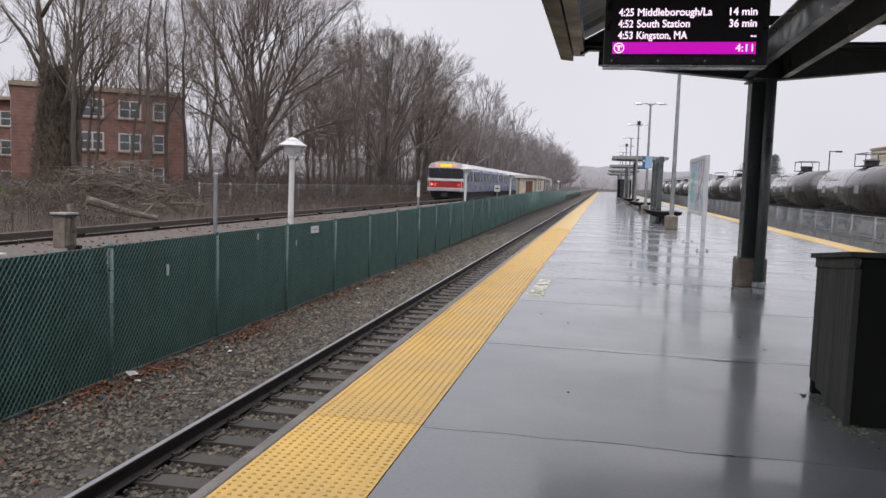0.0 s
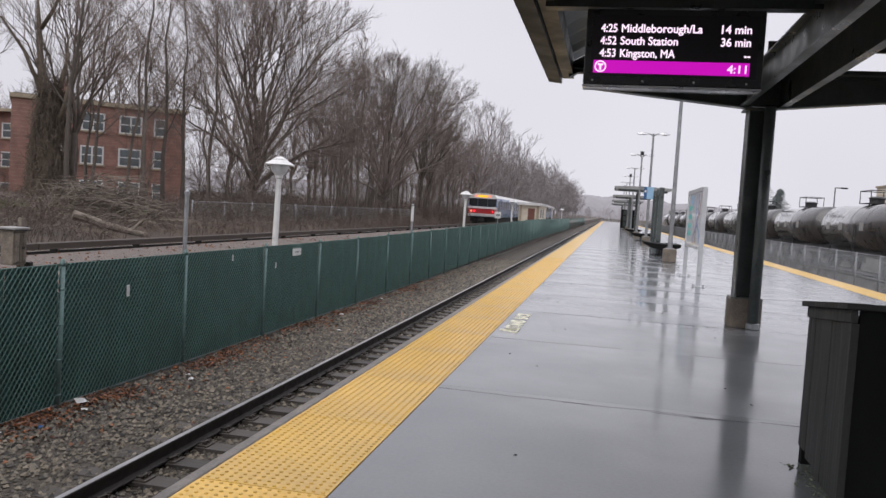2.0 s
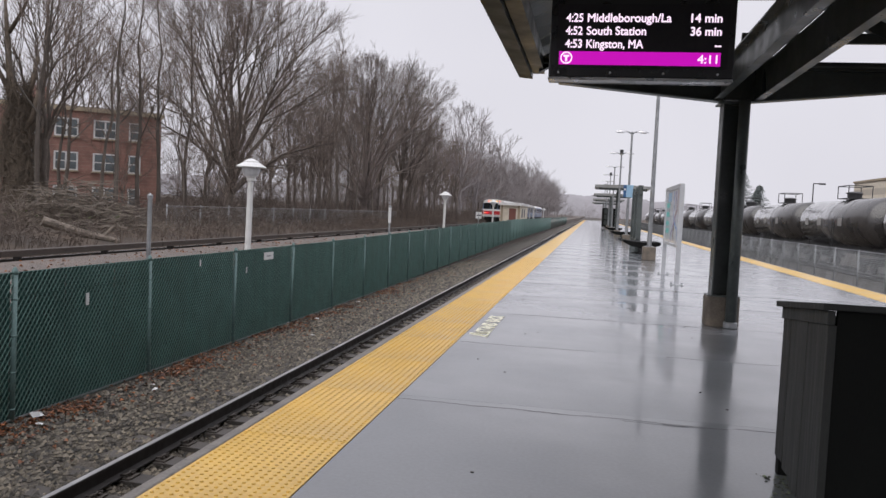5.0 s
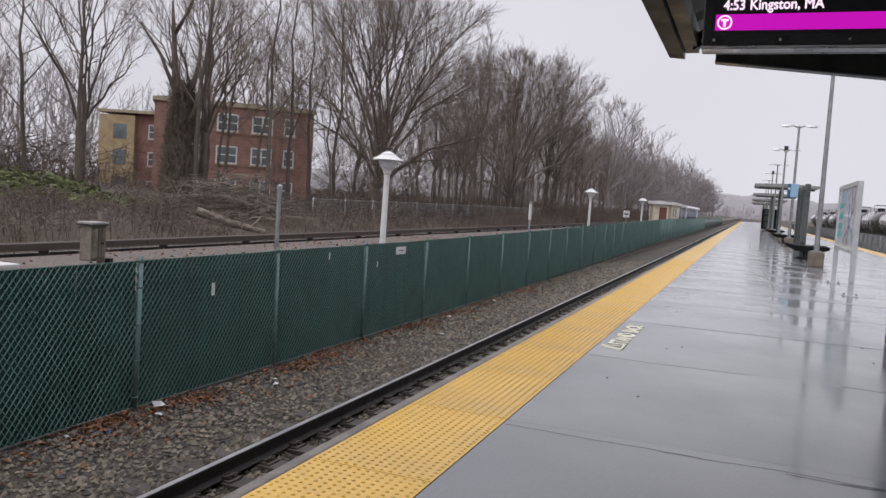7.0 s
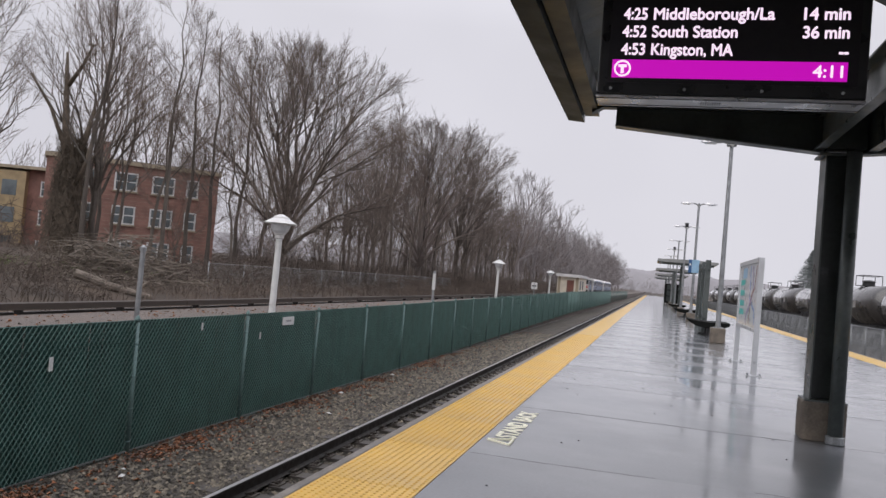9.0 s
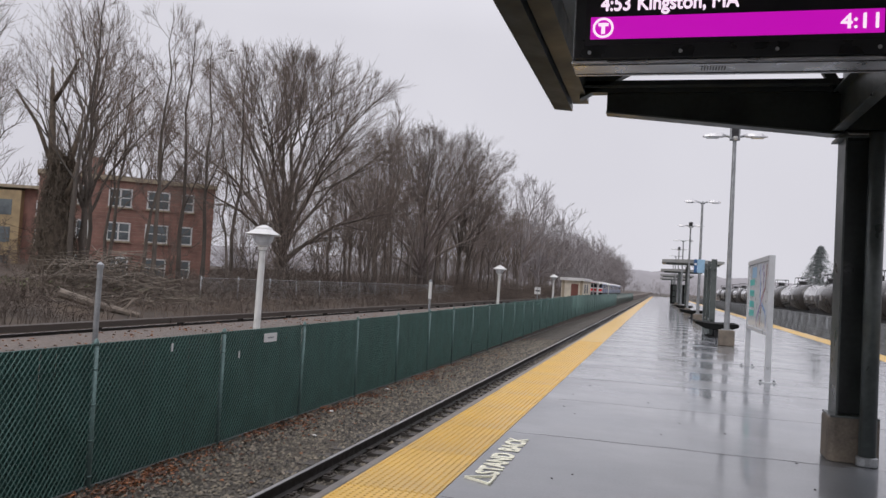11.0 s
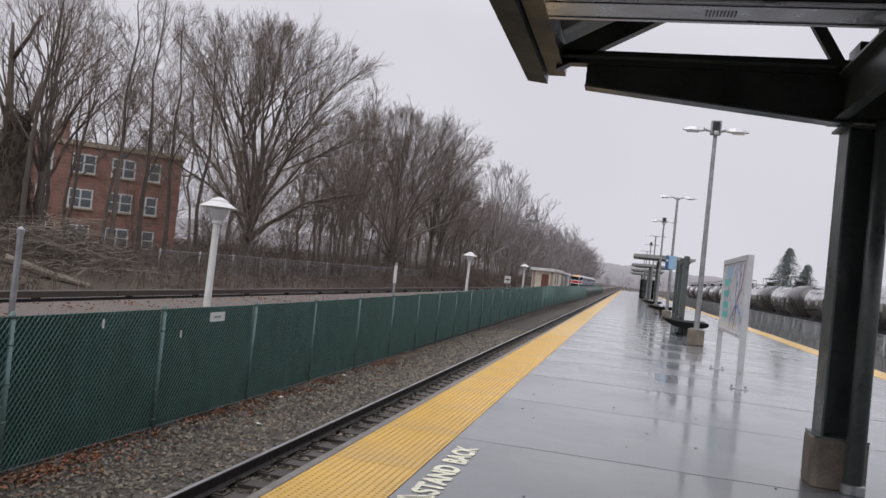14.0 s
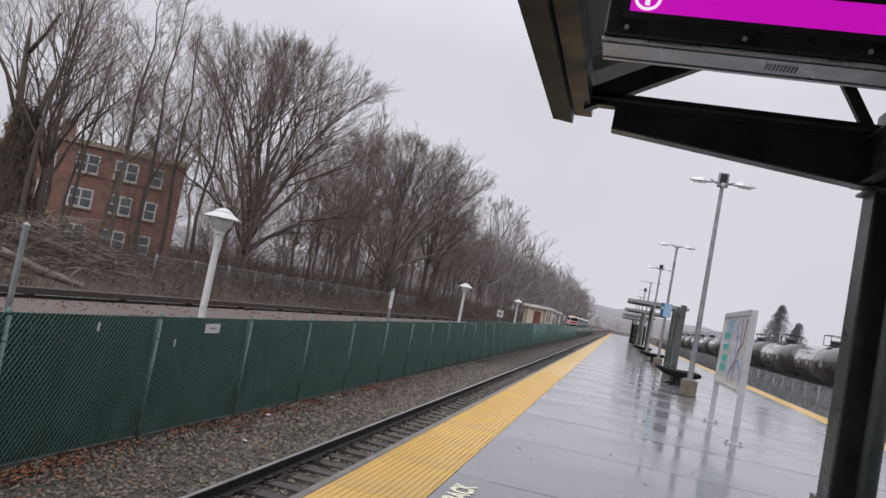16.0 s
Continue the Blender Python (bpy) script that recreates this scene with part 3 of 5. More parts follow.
def coverboard():
    g = Geo()
    root = thing("third_rail", "third rail under a weathered brown wooden coverboard", "third rail", pose(-9.8, 0, 0), kind="structure")
    for i in range(70):
        y = -50 + i * 6.1
        part("board", Geo().box(-0.13, 0.13, y, y + 6.07, -0.035, 0.015), M["board"], root)
        part("board", Geo().box(0.08, 0.125, y, y + 6.07, -0.11, -0.036), M["board"], root)
        for k in (0.6, 3.6):
            part("bracket", Geo().box(-0.1, 0.07, y + k, y + k + 0.06, -0.6, -0.036), M["rail"], root)
    part("conductor_rail", Geo().box(-0.09, -0.01, -50, 370, -0.42, -0.3), M["rail"], root)


# ---------------------------------------------------------------- fences
def fence_rise(y):
    return max(0.0, min(y, 70) - 16) * 0.007


def green_fence():
    root = thing("chain_link_fence", "chain-link fence with dark green privacy slats and grey posts", "fence", pose(-4.98, 0, 0))
    H, B = 1.83, 3.03
    rng = random.Random(4)
    slats = Geo()
    n = 46
    for i in range(n):
        y = 0.03 + i * (B - 0.06) / n
        o = rng.uniform(-0.008, 0.004)
        slats.box(-0.012 + o, -0.006 + o, y, y + (B - 0.06) / n - 0.001, 0.03, H - 0.012)
    slats = slats.mesh("privacy_slats")
    wires = Geo()
    step, steep = 0.084, 1.3
    k = int((B + H / steep) / step)
    for s in (1, -1):
        for i in range(k + 1):
            a = i * step - H / steep
            y0, y1 = max(0, a), min(B, a + H / steep)
            if y1 - y0 < 0.03:
                continue
            p = [(0.004 * s, y, (y - a) * steep if s > 0 else H - (y - a) * steep) for y in (y0, y1)]
            wires.tube(p, 0.0078 if s > 0 else 0.0068, 3, caps=False)
    wires = wires.mesh("wire_mesh")
    post = Geo().tube([(0, 0, -0.1), (0, 0, H + 0.03)], 0.036, 10)
    post.lathe([(0.042, H - 0.02), (0.038, H + 0.02), (0.022, H + 0.06), (0.0, H + 0.075)], 10)
    for z in (0.15, 0.6, 1.05, 1.5):
        post.lathe([(0.041, z), (0.041, z + 0.025)], 10)
    post = post.mesh("post", True)
    rail = Geo().tube([(0, 0, H - 0.005), (0, B, H - 0.005)], 0.012, 6).mesh("top_rail", True)
    for i in range(-3, 78):
        y = 8.56 + (i - 3) * B
        z = -1.56 + fence_rise(y)
        tilt = math.degrees(math.atan((fence_rise(y + B) - fence_rise(y)) / B))
        part("post", post, M["greenpost"], root, m=pose(0.02, y, z, 0.5 * math.sin(i * 2.3), 0.6 * math.sin(i * 1.7)))
        if y < 66:
            # Slats past y = 44 carry the haze in their colour
            part("privacy_slats", slats, M["slat"] if y < 44 else M["slat_hazed"], root, m=pose(0, y, z, tilt))
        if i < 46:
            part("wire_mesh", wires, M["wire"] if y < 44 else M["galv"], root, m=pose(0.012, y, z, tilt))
        part("top_rail", rail, M["slat"], root, m=pose(0, y, z, tilt))
    part("stretcher_wire", Geo().tube([(0.03, -5, -0.02), (0.03, 8.5, -0.02)], 0.005, 4), M["slat"], root, "loose dark wire drawn along the mesh")
    part("tension_wire", Geo().box(0.02, 0.035, -5, 60, -1.535, -1.515), M["galv"], root, "pale wire along the foot of the fence")
    for y, z, w, h in ((13.2, 0.1, 0.5, 0.16), (6.94, -0.19, 0.07, 0.17), (10.15, 0.12, 0.05, 0.12), (12.1, -0.13, 0.05, 0.12)):
        tag = part("fence_tag", Geo().box(0.03, 0.04, y - w / 2, y + w / 2, z - h / 2, z + h / 2), M["white"], root, "small white tag wired to the fence", bevel=0.004)
        if w > 0.2:
            part("marking_bar", Geo().box(0.041, 0.043, y - 0.11, y + 0.11, z - 0.015, z + 0.015), M["galv"], tag)
    for y, h in ((8.56, 0.98), (23.8, 1.0)):
        part("tall_post", Geo().tube([(-0.03, y, -1.6), (-0.03, y, 0.27 + h)], 0.035, 10), M["galv"], root, "taller grey pipe rising above the fence")
        if y > 20:
            part("white_sleeve", Geo().tube([(-0.03, y, 0.72), (-0.03, y, 0.25 + h)], 0.05, 10), M["white"], root, "white sleeve on the taller pipe")
        part("tall_post_cap", Geo().lathe([(0.045, 0.25 + h), (0.045, 0.3 + h), (0.0, 0.34 + h)], 10, -0.03, y), M["galv"], root)


def grey_fence():
    root = thing("chain_link_fence", "plain grey galvanised chain-link fence before the freight siding", "fence", pose(12.35, 0, 0))
    H, B = 1.93, 3.05
    wires = Geo()
    step = 0.14
    for s in (1, -1):
        for i in range(int((B + H) / step) + 1):
            a = i * step - H
            y0, y1 = max(0, a), min(B, a + H)
            if y1 - y0 > 0.05:
                wires.tube([(0.004 * s, y, (y - a) if s > 0 else H - (y - a)) for y in (y0, y1)], 0.009, 3, caps=False)
    wires = wires.mesh("wire_mesh")
    post = Geo().tube([(0, 0, -0.1), (0, 0, H + 0.04)], 0.034, 8).mesh("post", True)
    rail = Geo().tube([(0, 0, H), (0, B, H)], 0.022, 6)
    rail.tube([(0, 0, 0.95), (0, B, 0.95)], 0.016, 6)
    rail = rail.mesh("rail", True)
    for i in range(-4, 70):
        y = 3.4 + i * B
        part("post", post, M["galv"], root, m=pose(0, y, -1.5))
        part("wire_mesh", wires, M["galv"], root, m=pose(0, y, -1.5))
        part("rail", rail, M["galv"], root, m=pose(0, y, -1.5))


# ---------------------------------------------------------------- lamps
def yard_lamp(y):
    lamp = thing("yard_lamp", "white post lamp with a broad cone cap", "lamp post", pose(-6.5, y, -0.12, 0, 0.6), group="white lamps along the subway platform")
    post = Geo().lathe([(0.11, -0.08), (0.11, 0.06), (0.075, 0.1), (0.068, 1.95)], 12)
    part("post", post, M["white"], lamp, smooth=False)
    part("collar", Geo().lathe([(0.072, 1.86), (0.1, 1.88), (0.1, 1.95), (0.13, 1.97), (0.13, 1.985)], 14), M["white"], lamp)
    part("globe", Geo().lathe([(0.13, 1.986), (0.19, 2.05), (0.225, 2.15), (0.225, 2.2)], 16), M["mapgrey"], lamp, "dull white glass bowl")
    part("cap", Geo().lathe([(0.23, 2.205), (0.39, 2.2), (0.4, 2.22), (0.31, 2.27), (0.2, 2.33), (0.19, 2.36), (0.06, 2.42), (0.0, 2.43)], 8), M["white"], lamp, "white metal cone cap")
    return lamp


def street_light(y, cam_box=False, h=5.72):
    lamp = thing("platform_light", "grey steel light pole with two lamp heads on a concrete base", "lamp post", pose(3.7, y, 0), group="light poles along the platform")
    part("concrete_base", Geo().prism([(-0.2, -0.2), (0.2, -0.2), (0.2, 0.2), (-0.2, 0.2)], "z", 0, 0.42), M["base"], lamp, "stained concrete base", bevel=0.02)
    part("base_plate", Geo().box(-0.13, 0.13, -0.13, 0.13, 0.42, 0.445), M["galv"], lamp)
    part("pole", Geo().tube([(0, 0, 0.44), (0, 0, h)], [0.075, 0.05], 12), M["galv"], lamp)
    for s in (-1, 1):
        arm = Geo().tube([(s * 0.04, 0, h - 0.1), (s * 0.14, 0, h - 0.03), (s * 0.26, 0, h + 0.0)], 0.032, 8)
        part("arm", arm, M["galv"], lamp, smooth=True)
        shell = Geo()
        for k, (d, wide, up, dn) in enumerate(((0.24, 0.05, 0.03, 0.03), (0.32, 0.11, 0.07, 0.035), (0.5, 0.135, 0.085, 0.04), (0.68, 0.125, 0.06, 0.04), (0.8, 0.08, 0.01, 0.04), (0.84, 0.03, -0.01, 0.035))):
            shell.v += [(s * d, -wide, h - dn), (s * d, -wide * 0.7, h + up * 0.7), (s * d, 0, h + up), (s * d, wide * 0.7, h + up * 0.7), (s * d, wide, h - dn)]
            if k:
                b = 5 * k
                shell.f += [(b - 5 + i, b - 5 + (i + 1) % 5, b + (i + 1) % 5, b + i) for i in range(5)]
        shell.f += [(0, 1, 2, 3, 4), (29, 28, 27, 26, 25)]
        hd = part("lamp_head", shell, M["alu"], lamp, "weathered aluminium lamp head", smooth=False)
        part("lens", Geo().prism([(min(s * 0.42, s * 0.74), -0.09), (max(s * 0.42, s * 0.74), -0.09), (max(s * 0.42, s * 0.74), 0.09), (min(s * 0.42, s * 0.74), 0.09)], "z", h - 0.075, h - 0.041), M["mapgrey"], hd)
    if cam_box:
        part("camera_box", Geo().box(-0.13, 0.13, -0.13, 0.09, h - 0.13, h + 0.24), M["galv"], lamp, bevel=0.015)
        part("camera_recess", Geo().box(-0.09, 0.09, -0.14, -0.131, h - 0.08, h + 0.2), M["black"], lamp, "dark recess of the camera box")
        part("camera_dome", Geo().lathe([(0.03, h - 0.16), (0.06, h - 0.1), (0.06, h - 0.06)], 10, 0, -0.2), M["white"], lamp)
    return lamp


# ---------------------------------------------------------------- canopy and sign
CX = 3.53
COL = 3.505


def channel(w, h, t, side):
    return [(0, 0), (side * w, 0), (side * w, t), (side * t, t), (side * t, h - t), (side * w, h - t), (side * w, h), (0, h)]


def canopy():
    root = thing("platform_canopy", "dark steel gable canopy over the platform, open at its end", "canopy")
    # Web darker than the flanges: shade of the recess put into its colour
    col = part("column", Geo().box(COL - 0.13, COL + 0.13, 7.48, 7.5, 0.38, 2.8), M["steel"], root, "dark steel I-section column")
    for x in (COL - 0.145, COL + 0.13):
        part("column_flange", Geo().box(x, x + 0.016, 7.34, 7.64, 0.38, 2.8), M["steel2"], col)
    part("end_plate", Geo().box(COL - 0.2, COL + 0.17, 7.33, 7.65, 2.745, 2.765), M["steel2"], col)
    pipe = part("downpipe", Geo().tube([(COL + 0.085, 7.25, 0.0), (COL + 0.085, 7.25, 2.78)], 0.068, 16), M["steel2"], root, "grey-green round downpipe", smooth=True)
    part("pipe_collar", Geo().lathe([(0.078, 0.0), (0.085, 0.01), (0.085, 0.07), (0.07, 0.08)], 16, COL + 0.085, 7.25), M["galv"], pipe)
    shoe = Geo().prism([(COL - 0.2, 7.34), (COL - 0.16, 7.3), (COL + 0.16, 7.3), (COL + 0.2, 7.34), (COL + 0.2, 7.62), (COL + 0.16, 7.66), (COL - 0.16, 7.66), (COL - 0.2, 7.62)], "z", 0, 0.37)
    foot = part("column_shoe", shoe, M["base"], root, "rust-stained concrete column foot", bevel=0.012)
    for i in range(16):
        part("rib", Geo().box(COL - 0.206, COL - 0.199, 7.36, 7.6, 0.02 + i * 0.021, 0.03 + i * 0.021), M["base"], foot)
    part("shoe_plate", Geo().box(COL - 0.19, COL + 0.19, 7.31, 7.65, 0.371, 0.385), M["steel2"], col)
    for s in (-1, 1):
        t = 2.2
        web = [(COL + s * 0.12, 2.78), (CX + s * t, 2.98), (CX + s * t, 3.2), (COL + s * 0.12, 3.2)]
        part("bracket_web", Geo().prism(web, "y", 7.41, 7.43), M["steel"], root)
        lower = [(COL + s * 0.12, 2.765), (CX + s * t, 2.965), (CX + s * t, 2.98), (COL + s * 0.12, 2.78)]
        part("bracket_flange", Geo().prism(lower, "y", 7.34, 7.5), M["steel2"], root)
        part("bracket_flange", Geo().prism([(COL + s * 0.12, 3.2), (CX + s * 2.45, 3.2), (CX + s * 2.45, 3.22), (COL + s * 0.12, 3.22)], "y", 7.33, 7.51), M["steel2"], root)
        part("tie_tube", Geo().box(min(CX + s * 0.1, CX + s * 2.5), max(CX + s * 0.1, CX + s * 2.5), 7.36, 7.48, 3.16, 3.27), M["steel"], root)
        rafter = [(CX + s * 2.45, 3.1), (CX, 4.42), (CX, 4.6), (CX + s * 2.45, 3.28)]
        for y in (7.36, 3.0, -1.6, -6.2):
            part("rafter", Geo().prism(rafter, "y", y, y + 0.12), M["steel"], root)
        part("strut", Geo().tube([(CX + s * 0.26, 7.42, 3.24), (CX + s * 0.72, 7.42, 4.0)], 0.06, 4), M["steel"], root)
        ch = channel(0.09, 0.36, 0.018, s)
        part("long_beam", Geo().prism([(CX + s * 0.19 + p, 2.8 + q) for p, q in ch], "y", -8, 7.62), M["steel2"], root)
        # gutter along the eave
        gut = [(CX + s * 2.72, 3.12), (CX + s * 2.58, 3.10), (CX + s * 2.58, 3.34), (CX + s * 2.56, 3.34), (CX + s * 2.56, 3.08), (CX + s * 2.74, 3.1), (CX + s * 2.74, 3.36), (CX + s * 2.72, 3.36)]
        part("gutter", Geo().prism(gut, "y", -8, 7.8), M["gutter"], root)
        part("fascia", Geo().box(min(CX + s * 2.4, CX + s * 2.55), max(CX + s * 2.4, CX + s * 2.55), -8, 7.74, 3.14, 3.34), M["gutter"], root)
        # corrugated roof deck
        deck = Geo()
        n = 62
        rows = []
        for i in range(n + 1):
            y = -8 + i * 15.75 / n
            up = 0.04 if i % 2 else 0.0
            rows.append(((CX + s * 2.58, y, 3.3 + up), (CX, y, 4.69 + up)))
        for i, (a, b) in enumerate(rows):
            deck.v += [a, b, (a[0], a[1], a[2] + 0.02), (b[0], b[1], b[2] + 0.02)]
        for i in range(n):
            p, q = 4 * i, 4 * i + 4
            deck.f += [(p, p + 1, q + 1, q), (p + 2, q + 2, q + 3, p + 3)]
        part("roof_deck", deck, M["deck"], root, "pale corrugated metal roof deck")
    part("column_head", Geo().box(COL - 0.13, COL + 0.2, 7.3, 7.62, 2.81, 3.4), M["steel"], root)
    part("beam_cover", Geo().box(CX - 0.185, CX + 0.185, -8, 7.62, 3.162, 3.18), M["steel"], root)
    part("ridge_beam", Geo().box(CX - 0.08, CX + 0.08, -8, 7.6, 4.3, 4.6), M["steel"], root)
    part("cross_tie", Geo().box(CX, CX + 2.5, 7.39, 7.45, 3.5, 3.62), M["steel"], root)
    for y in (2.6, -3.5):
        part("column", Geo().box(CX + 0.02, CX + 0.2, y - 6.4, y - 6.2, 0, 2.8), M["steel"], root)
    return root


def departure_board():
    y = 3.76
    b = thing("departure_board", "black electronic departure board with glowing text under the canopy", "information board", pose(0, 0, 0))
    part("housing", Geo().box(1.42, 2.88, y, y + 0.24, 2.432, 3.07), M["black"], b, bevel=0.008)
    rail = part("bottom_plate", Geo().box(1.415, 2.885, y + 0.012, y + 0.244, 2.415, 2.431), M["alu"], b, "aluminium plate under the board", bevel=0.004)
    for g in (0.03, 0.2):
        part("plate_groove", Geo().box(1.42, 2.88, y + g, y + g + 0.008, 2.412, 2.4145), M["black"], rail)
    for i in range(9):
        part("speaker_slot", Geo().box(2.02 + i * 0.013, 2.026 + i * 0.013, y + 0.09, y + 0.15, 2.412, 2.4145), M["black"], rail)
    part("screen", Geo().box(1.475, 2.83, y - 0.004, y - 0.001, 2.5, 3.02), M["screen"], b)
    for i in range(4):
        part("screw", Geo().tube([(1.5 + i * 0.42, y - 0.008, 2.465), (1.5 + i * 0.42, y, 2.465)], 0.009, 8), M["alu"], b)
    for row, (time, name, mins, wide) in enumerate((("4:25", "Middleborough/La", "14 min", 0.665), ("4:52", "South Station", "36 min", 0.475), ("4:53", "Kingston, MA", "--", 0.455))):
        z = 2.876 - row * 0.105
        letters(time, 0.096, M["ledtext"], "time_text", b, pose(1.545, y - 0.006, z, 90), "LEFT", 0.138, 0.0026)
        letters(name, 0.096, M["ledtext"], "destination_text", b, pose(1.712, y - 0.006, z, 90), "LEFT", wide, 0.0026)
        letters(mins, 0.096, M["ledtext"], "minutes_text", b, pose(2.775, y - 0.006, z, 90), "RIGHT", 0.24 if row < 2 else 0.05, 0.0026)
    part("magenta_bar", Geo().box(1.5, 2.775, y - 0.006, y - 0.0045, 2.528, 2.636), M["ledbar"], b, "glowing magenta bar")
    letters("4:11", 0.096, M["ledtext"], "clock_text", b, pose(2.77, y - 0.009, 2.55, 90), "RIGHT", 0.155, 0.0018)
    ring = Geo()
    ring.tube([(1.56 + 0.044 * math.cos(a * math.pi / 10), y - 0.009, 2.582 + 0.044 * math.sin(a * math.pi / 10)) for a in range(21)], 0.006, 5)
    ring.box(1.536, 1.584, y - 0.011, y - 0.008, 2.59, 2.605)
    ring.box(1.551, 1.569, y - 0.011, y - 0.008, 2.553, 2.5895)
    part("round_symbol", ring, M["ledtext"], b)
    for x in (1.75, 2.5):
        part("hanger", Geo().box(x, x + 0.06, y + 0.09, y + 0.15, 3.07, 3.1), M["steel"], b)
    part("hanger_bar", Geo().box(1.05, 3.32, y + 0.05, y + 0.19, 3.1, 3.24), M["steel"], b)


def cabinet():
    """A plank bin whose lid falls away from the front; built from its near corner."""
    c = thing("storage_bin", "weathered black plank storage bin with a sloping lid", "storage bin", pose(2.85, 0.69, 0))
    D, W, F, R = 0.78, 1.35, 0.94, 0.868
    for k in range(5):
        y0, y1 = 0.024 + k * 0.151, 0.024 + k * 0.151 + 0.148
        foot = 0.02 if k < 3 else 0.06 + 0.03 * (k - 3)
        z = [F - (F - R) * y / D for y in (y0, y1)]
        part("side_plank", Geo().prism([(y0, foot), (y1, foot), (y1, z[1] - 0.06), (y0, z[0] - 0.06)], "x", 0.0 + 0.002 * (k % 2), 0.022), M["plank"], c, "weathered charcoal plank", bevel=0.003)
        part("side_plank", Geo().prism([(y0, foot), (y1, foot), (y1, z[1] - 0.06), (y0, z[0] - 0.06)], "x", W - 0.022, W), M["plank"], c, "weathered charcoal plank", bevel=0.003)
    part("corner_post", Geo().box(-0.004, 0.03, -0.006, 0.022, 0.0, F - 0.062), M["plank"], c, bevel=0.003)
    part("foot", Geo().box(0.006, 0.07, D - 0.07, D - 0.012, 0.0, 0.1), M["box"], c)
    # Front darker than the planks: the canopy's shade is in its colour
    part("front", Geo().box(0.031, W, 0.0, 0.022, 0.01, F - 0.001), M["box"], c, "black front boards with shade put into the colour")
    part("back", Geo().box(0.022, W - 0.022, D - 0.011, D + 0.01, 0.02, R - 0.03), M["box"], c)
    part("trim_strip", Geo().prism([(-0.008, F - 0.06), (D, R - 0.06), (D, R), (-0.008, F)], "x", -0.01, 0.0215), M["plank"], c, "pale-edged trim strip", bevel=0.003)
    part("lid", Geo().prism([(-0.03, F + 0.003), (D + 0.03, R - 0.003), (D + 0.03, R + 0.027), (-0.03, F + 0.033)], "x", -0.035, W + 0.03), M["plank"], c, bevel=0.004)
    rng = random.Random(21)
    g = Geo()
    for k in range(520):
        if k % 2:
            x, y = 2.86 + rng.gauss(0, 0.05), rng.uniform(0.55, 1.38)
        else:
            x, y = rng.uniform(2.8, 4.1), 0.66 - abs(rng.gauss(0, 0.16))
        b, q = len(g.v), rng.uniform(0.004, 0.014)
        a = rng.uniform(0, 6.28)
        g.v += [(x + q * math.cos(a + w) * rng.uniform(0.6, 1.2), y + q * math.sin(a + w) * rng.uniform(0.6, 1.2), 0.002) for w in (0, 1.6, 3.1, 4.7)] + [(x, y, 0.003 + q * 0.4)]
        g.f += [(b, b + 1, b + 4), (b + 1, b + 2, b + 4), (b + 2, b + 3, b + 4), (b + 3, b, b + 4)]
    tagged(part("moss_crumbs", g, M["moss"]), "wet green moss and crumbs round the bin's foot", "moss", kind="stuff")


def map_sign():
    s = thing("information_sign", "free-standing sign with a network map in a pale metal frame", "sign", pose(3.6, 13.5, 0))
    for y in (0, 2.98):
        leg = part("leg", Geo().box(-0.045, 0.045, y - 0.045, y + 0.045, 0.012, 2.03), M["frame"], s, bevel=0.006)
        part("base_plate", Geo().box(-0.13, 0.13, y - 0.09, y + 0.09, 0.001, 0.014), M["frame"], leg)
        for dx in (-0.1, 0.1):
            part("bolt", Geo().lathe([(0.018, 0.014), (0.018, 0.04), (0.008, 0.05)], 8, dx, y), M["galv"], leg)
    part("top_rail", Geo().box(-0.045, 0.045, 0.046, 2.934, 1.95, 2.03), M["frame"], s)
    part("bottom_rail", Geo().box(-0.045, 0.045, 0.046, 2.934, 0.74, 0.8), M["frame"], s)
    panel = part("map_panel", Geo().box(-0.025, 0.025, 0.046, 2.934, 0.802, 1.948), M["mapgrey"], s, "pale network map behind glazing")
    for z in (1.62, 1.42, 1.22, 1.05):
        part("map_block", Geo().box(-0.028, -0.026, 2.0, 2.7, z - 0.055, z + 0.055), M["teal"], panel)
    part("map_block", Geo().box(-0.028, -0.026, 1.75, 2.4, 1.7, 1.9), M["lightblue"], panel)
    for pts, c, r in (([(0.35, 1.9), (0.5, 1.5), (0.9, 1.35), (1.1, 0.85)], "mapbrown", 0.05), ([(0.8, 1.9), (0.7, 1.4), (1.5, 1.0), (1.6, 0.85)], "mappurple", 0.045),
                      ([(1.2, 1.92), (1.1, 1.3), (0.4, 1.1), (0.3, 0.85)], "mapblue", 0.045)):
        part("map_line", Geo().tube([(-0.0, y, z) for y, z in pts], r, 4), M[c], panel, m=pose(-0.0262, 0, 0) @ Matrix.Diagonal((0.05, 1, 1, 1)))


def bench(y):
    b = thing("platform_bench", "black metal bench with a shallow curved seat on a pedestal", "bench", pose(3.75, y, 0), group="benches along the platform")
    seat = [(-0.7, 0.43), (-0.4, 0.28), (0.0, 0.24), (0.4, 0.28), (0.62, 0.36), (0.62, 0.46), (0.3, 0.45), (0, 0.44), (-0.4, 0.46), (-0.7, 0.5)]
    part("seat", Geo().prism(seat, "y", -0.9, 0.9), M["box"], b, "black curved seat", bevel=0.01)
    for dy in (-0.6, 0.6):
        part("pedestal", Geo().box(-0.08, 0.08, dy - 0.05, dy + 0.05, 0, 0.26), M["black"], b)
        part("foot", Geo().box(-0.3, 0.3, dy - 0.06, dy + 0.06, 0.0, 0.03), M["black"], b)


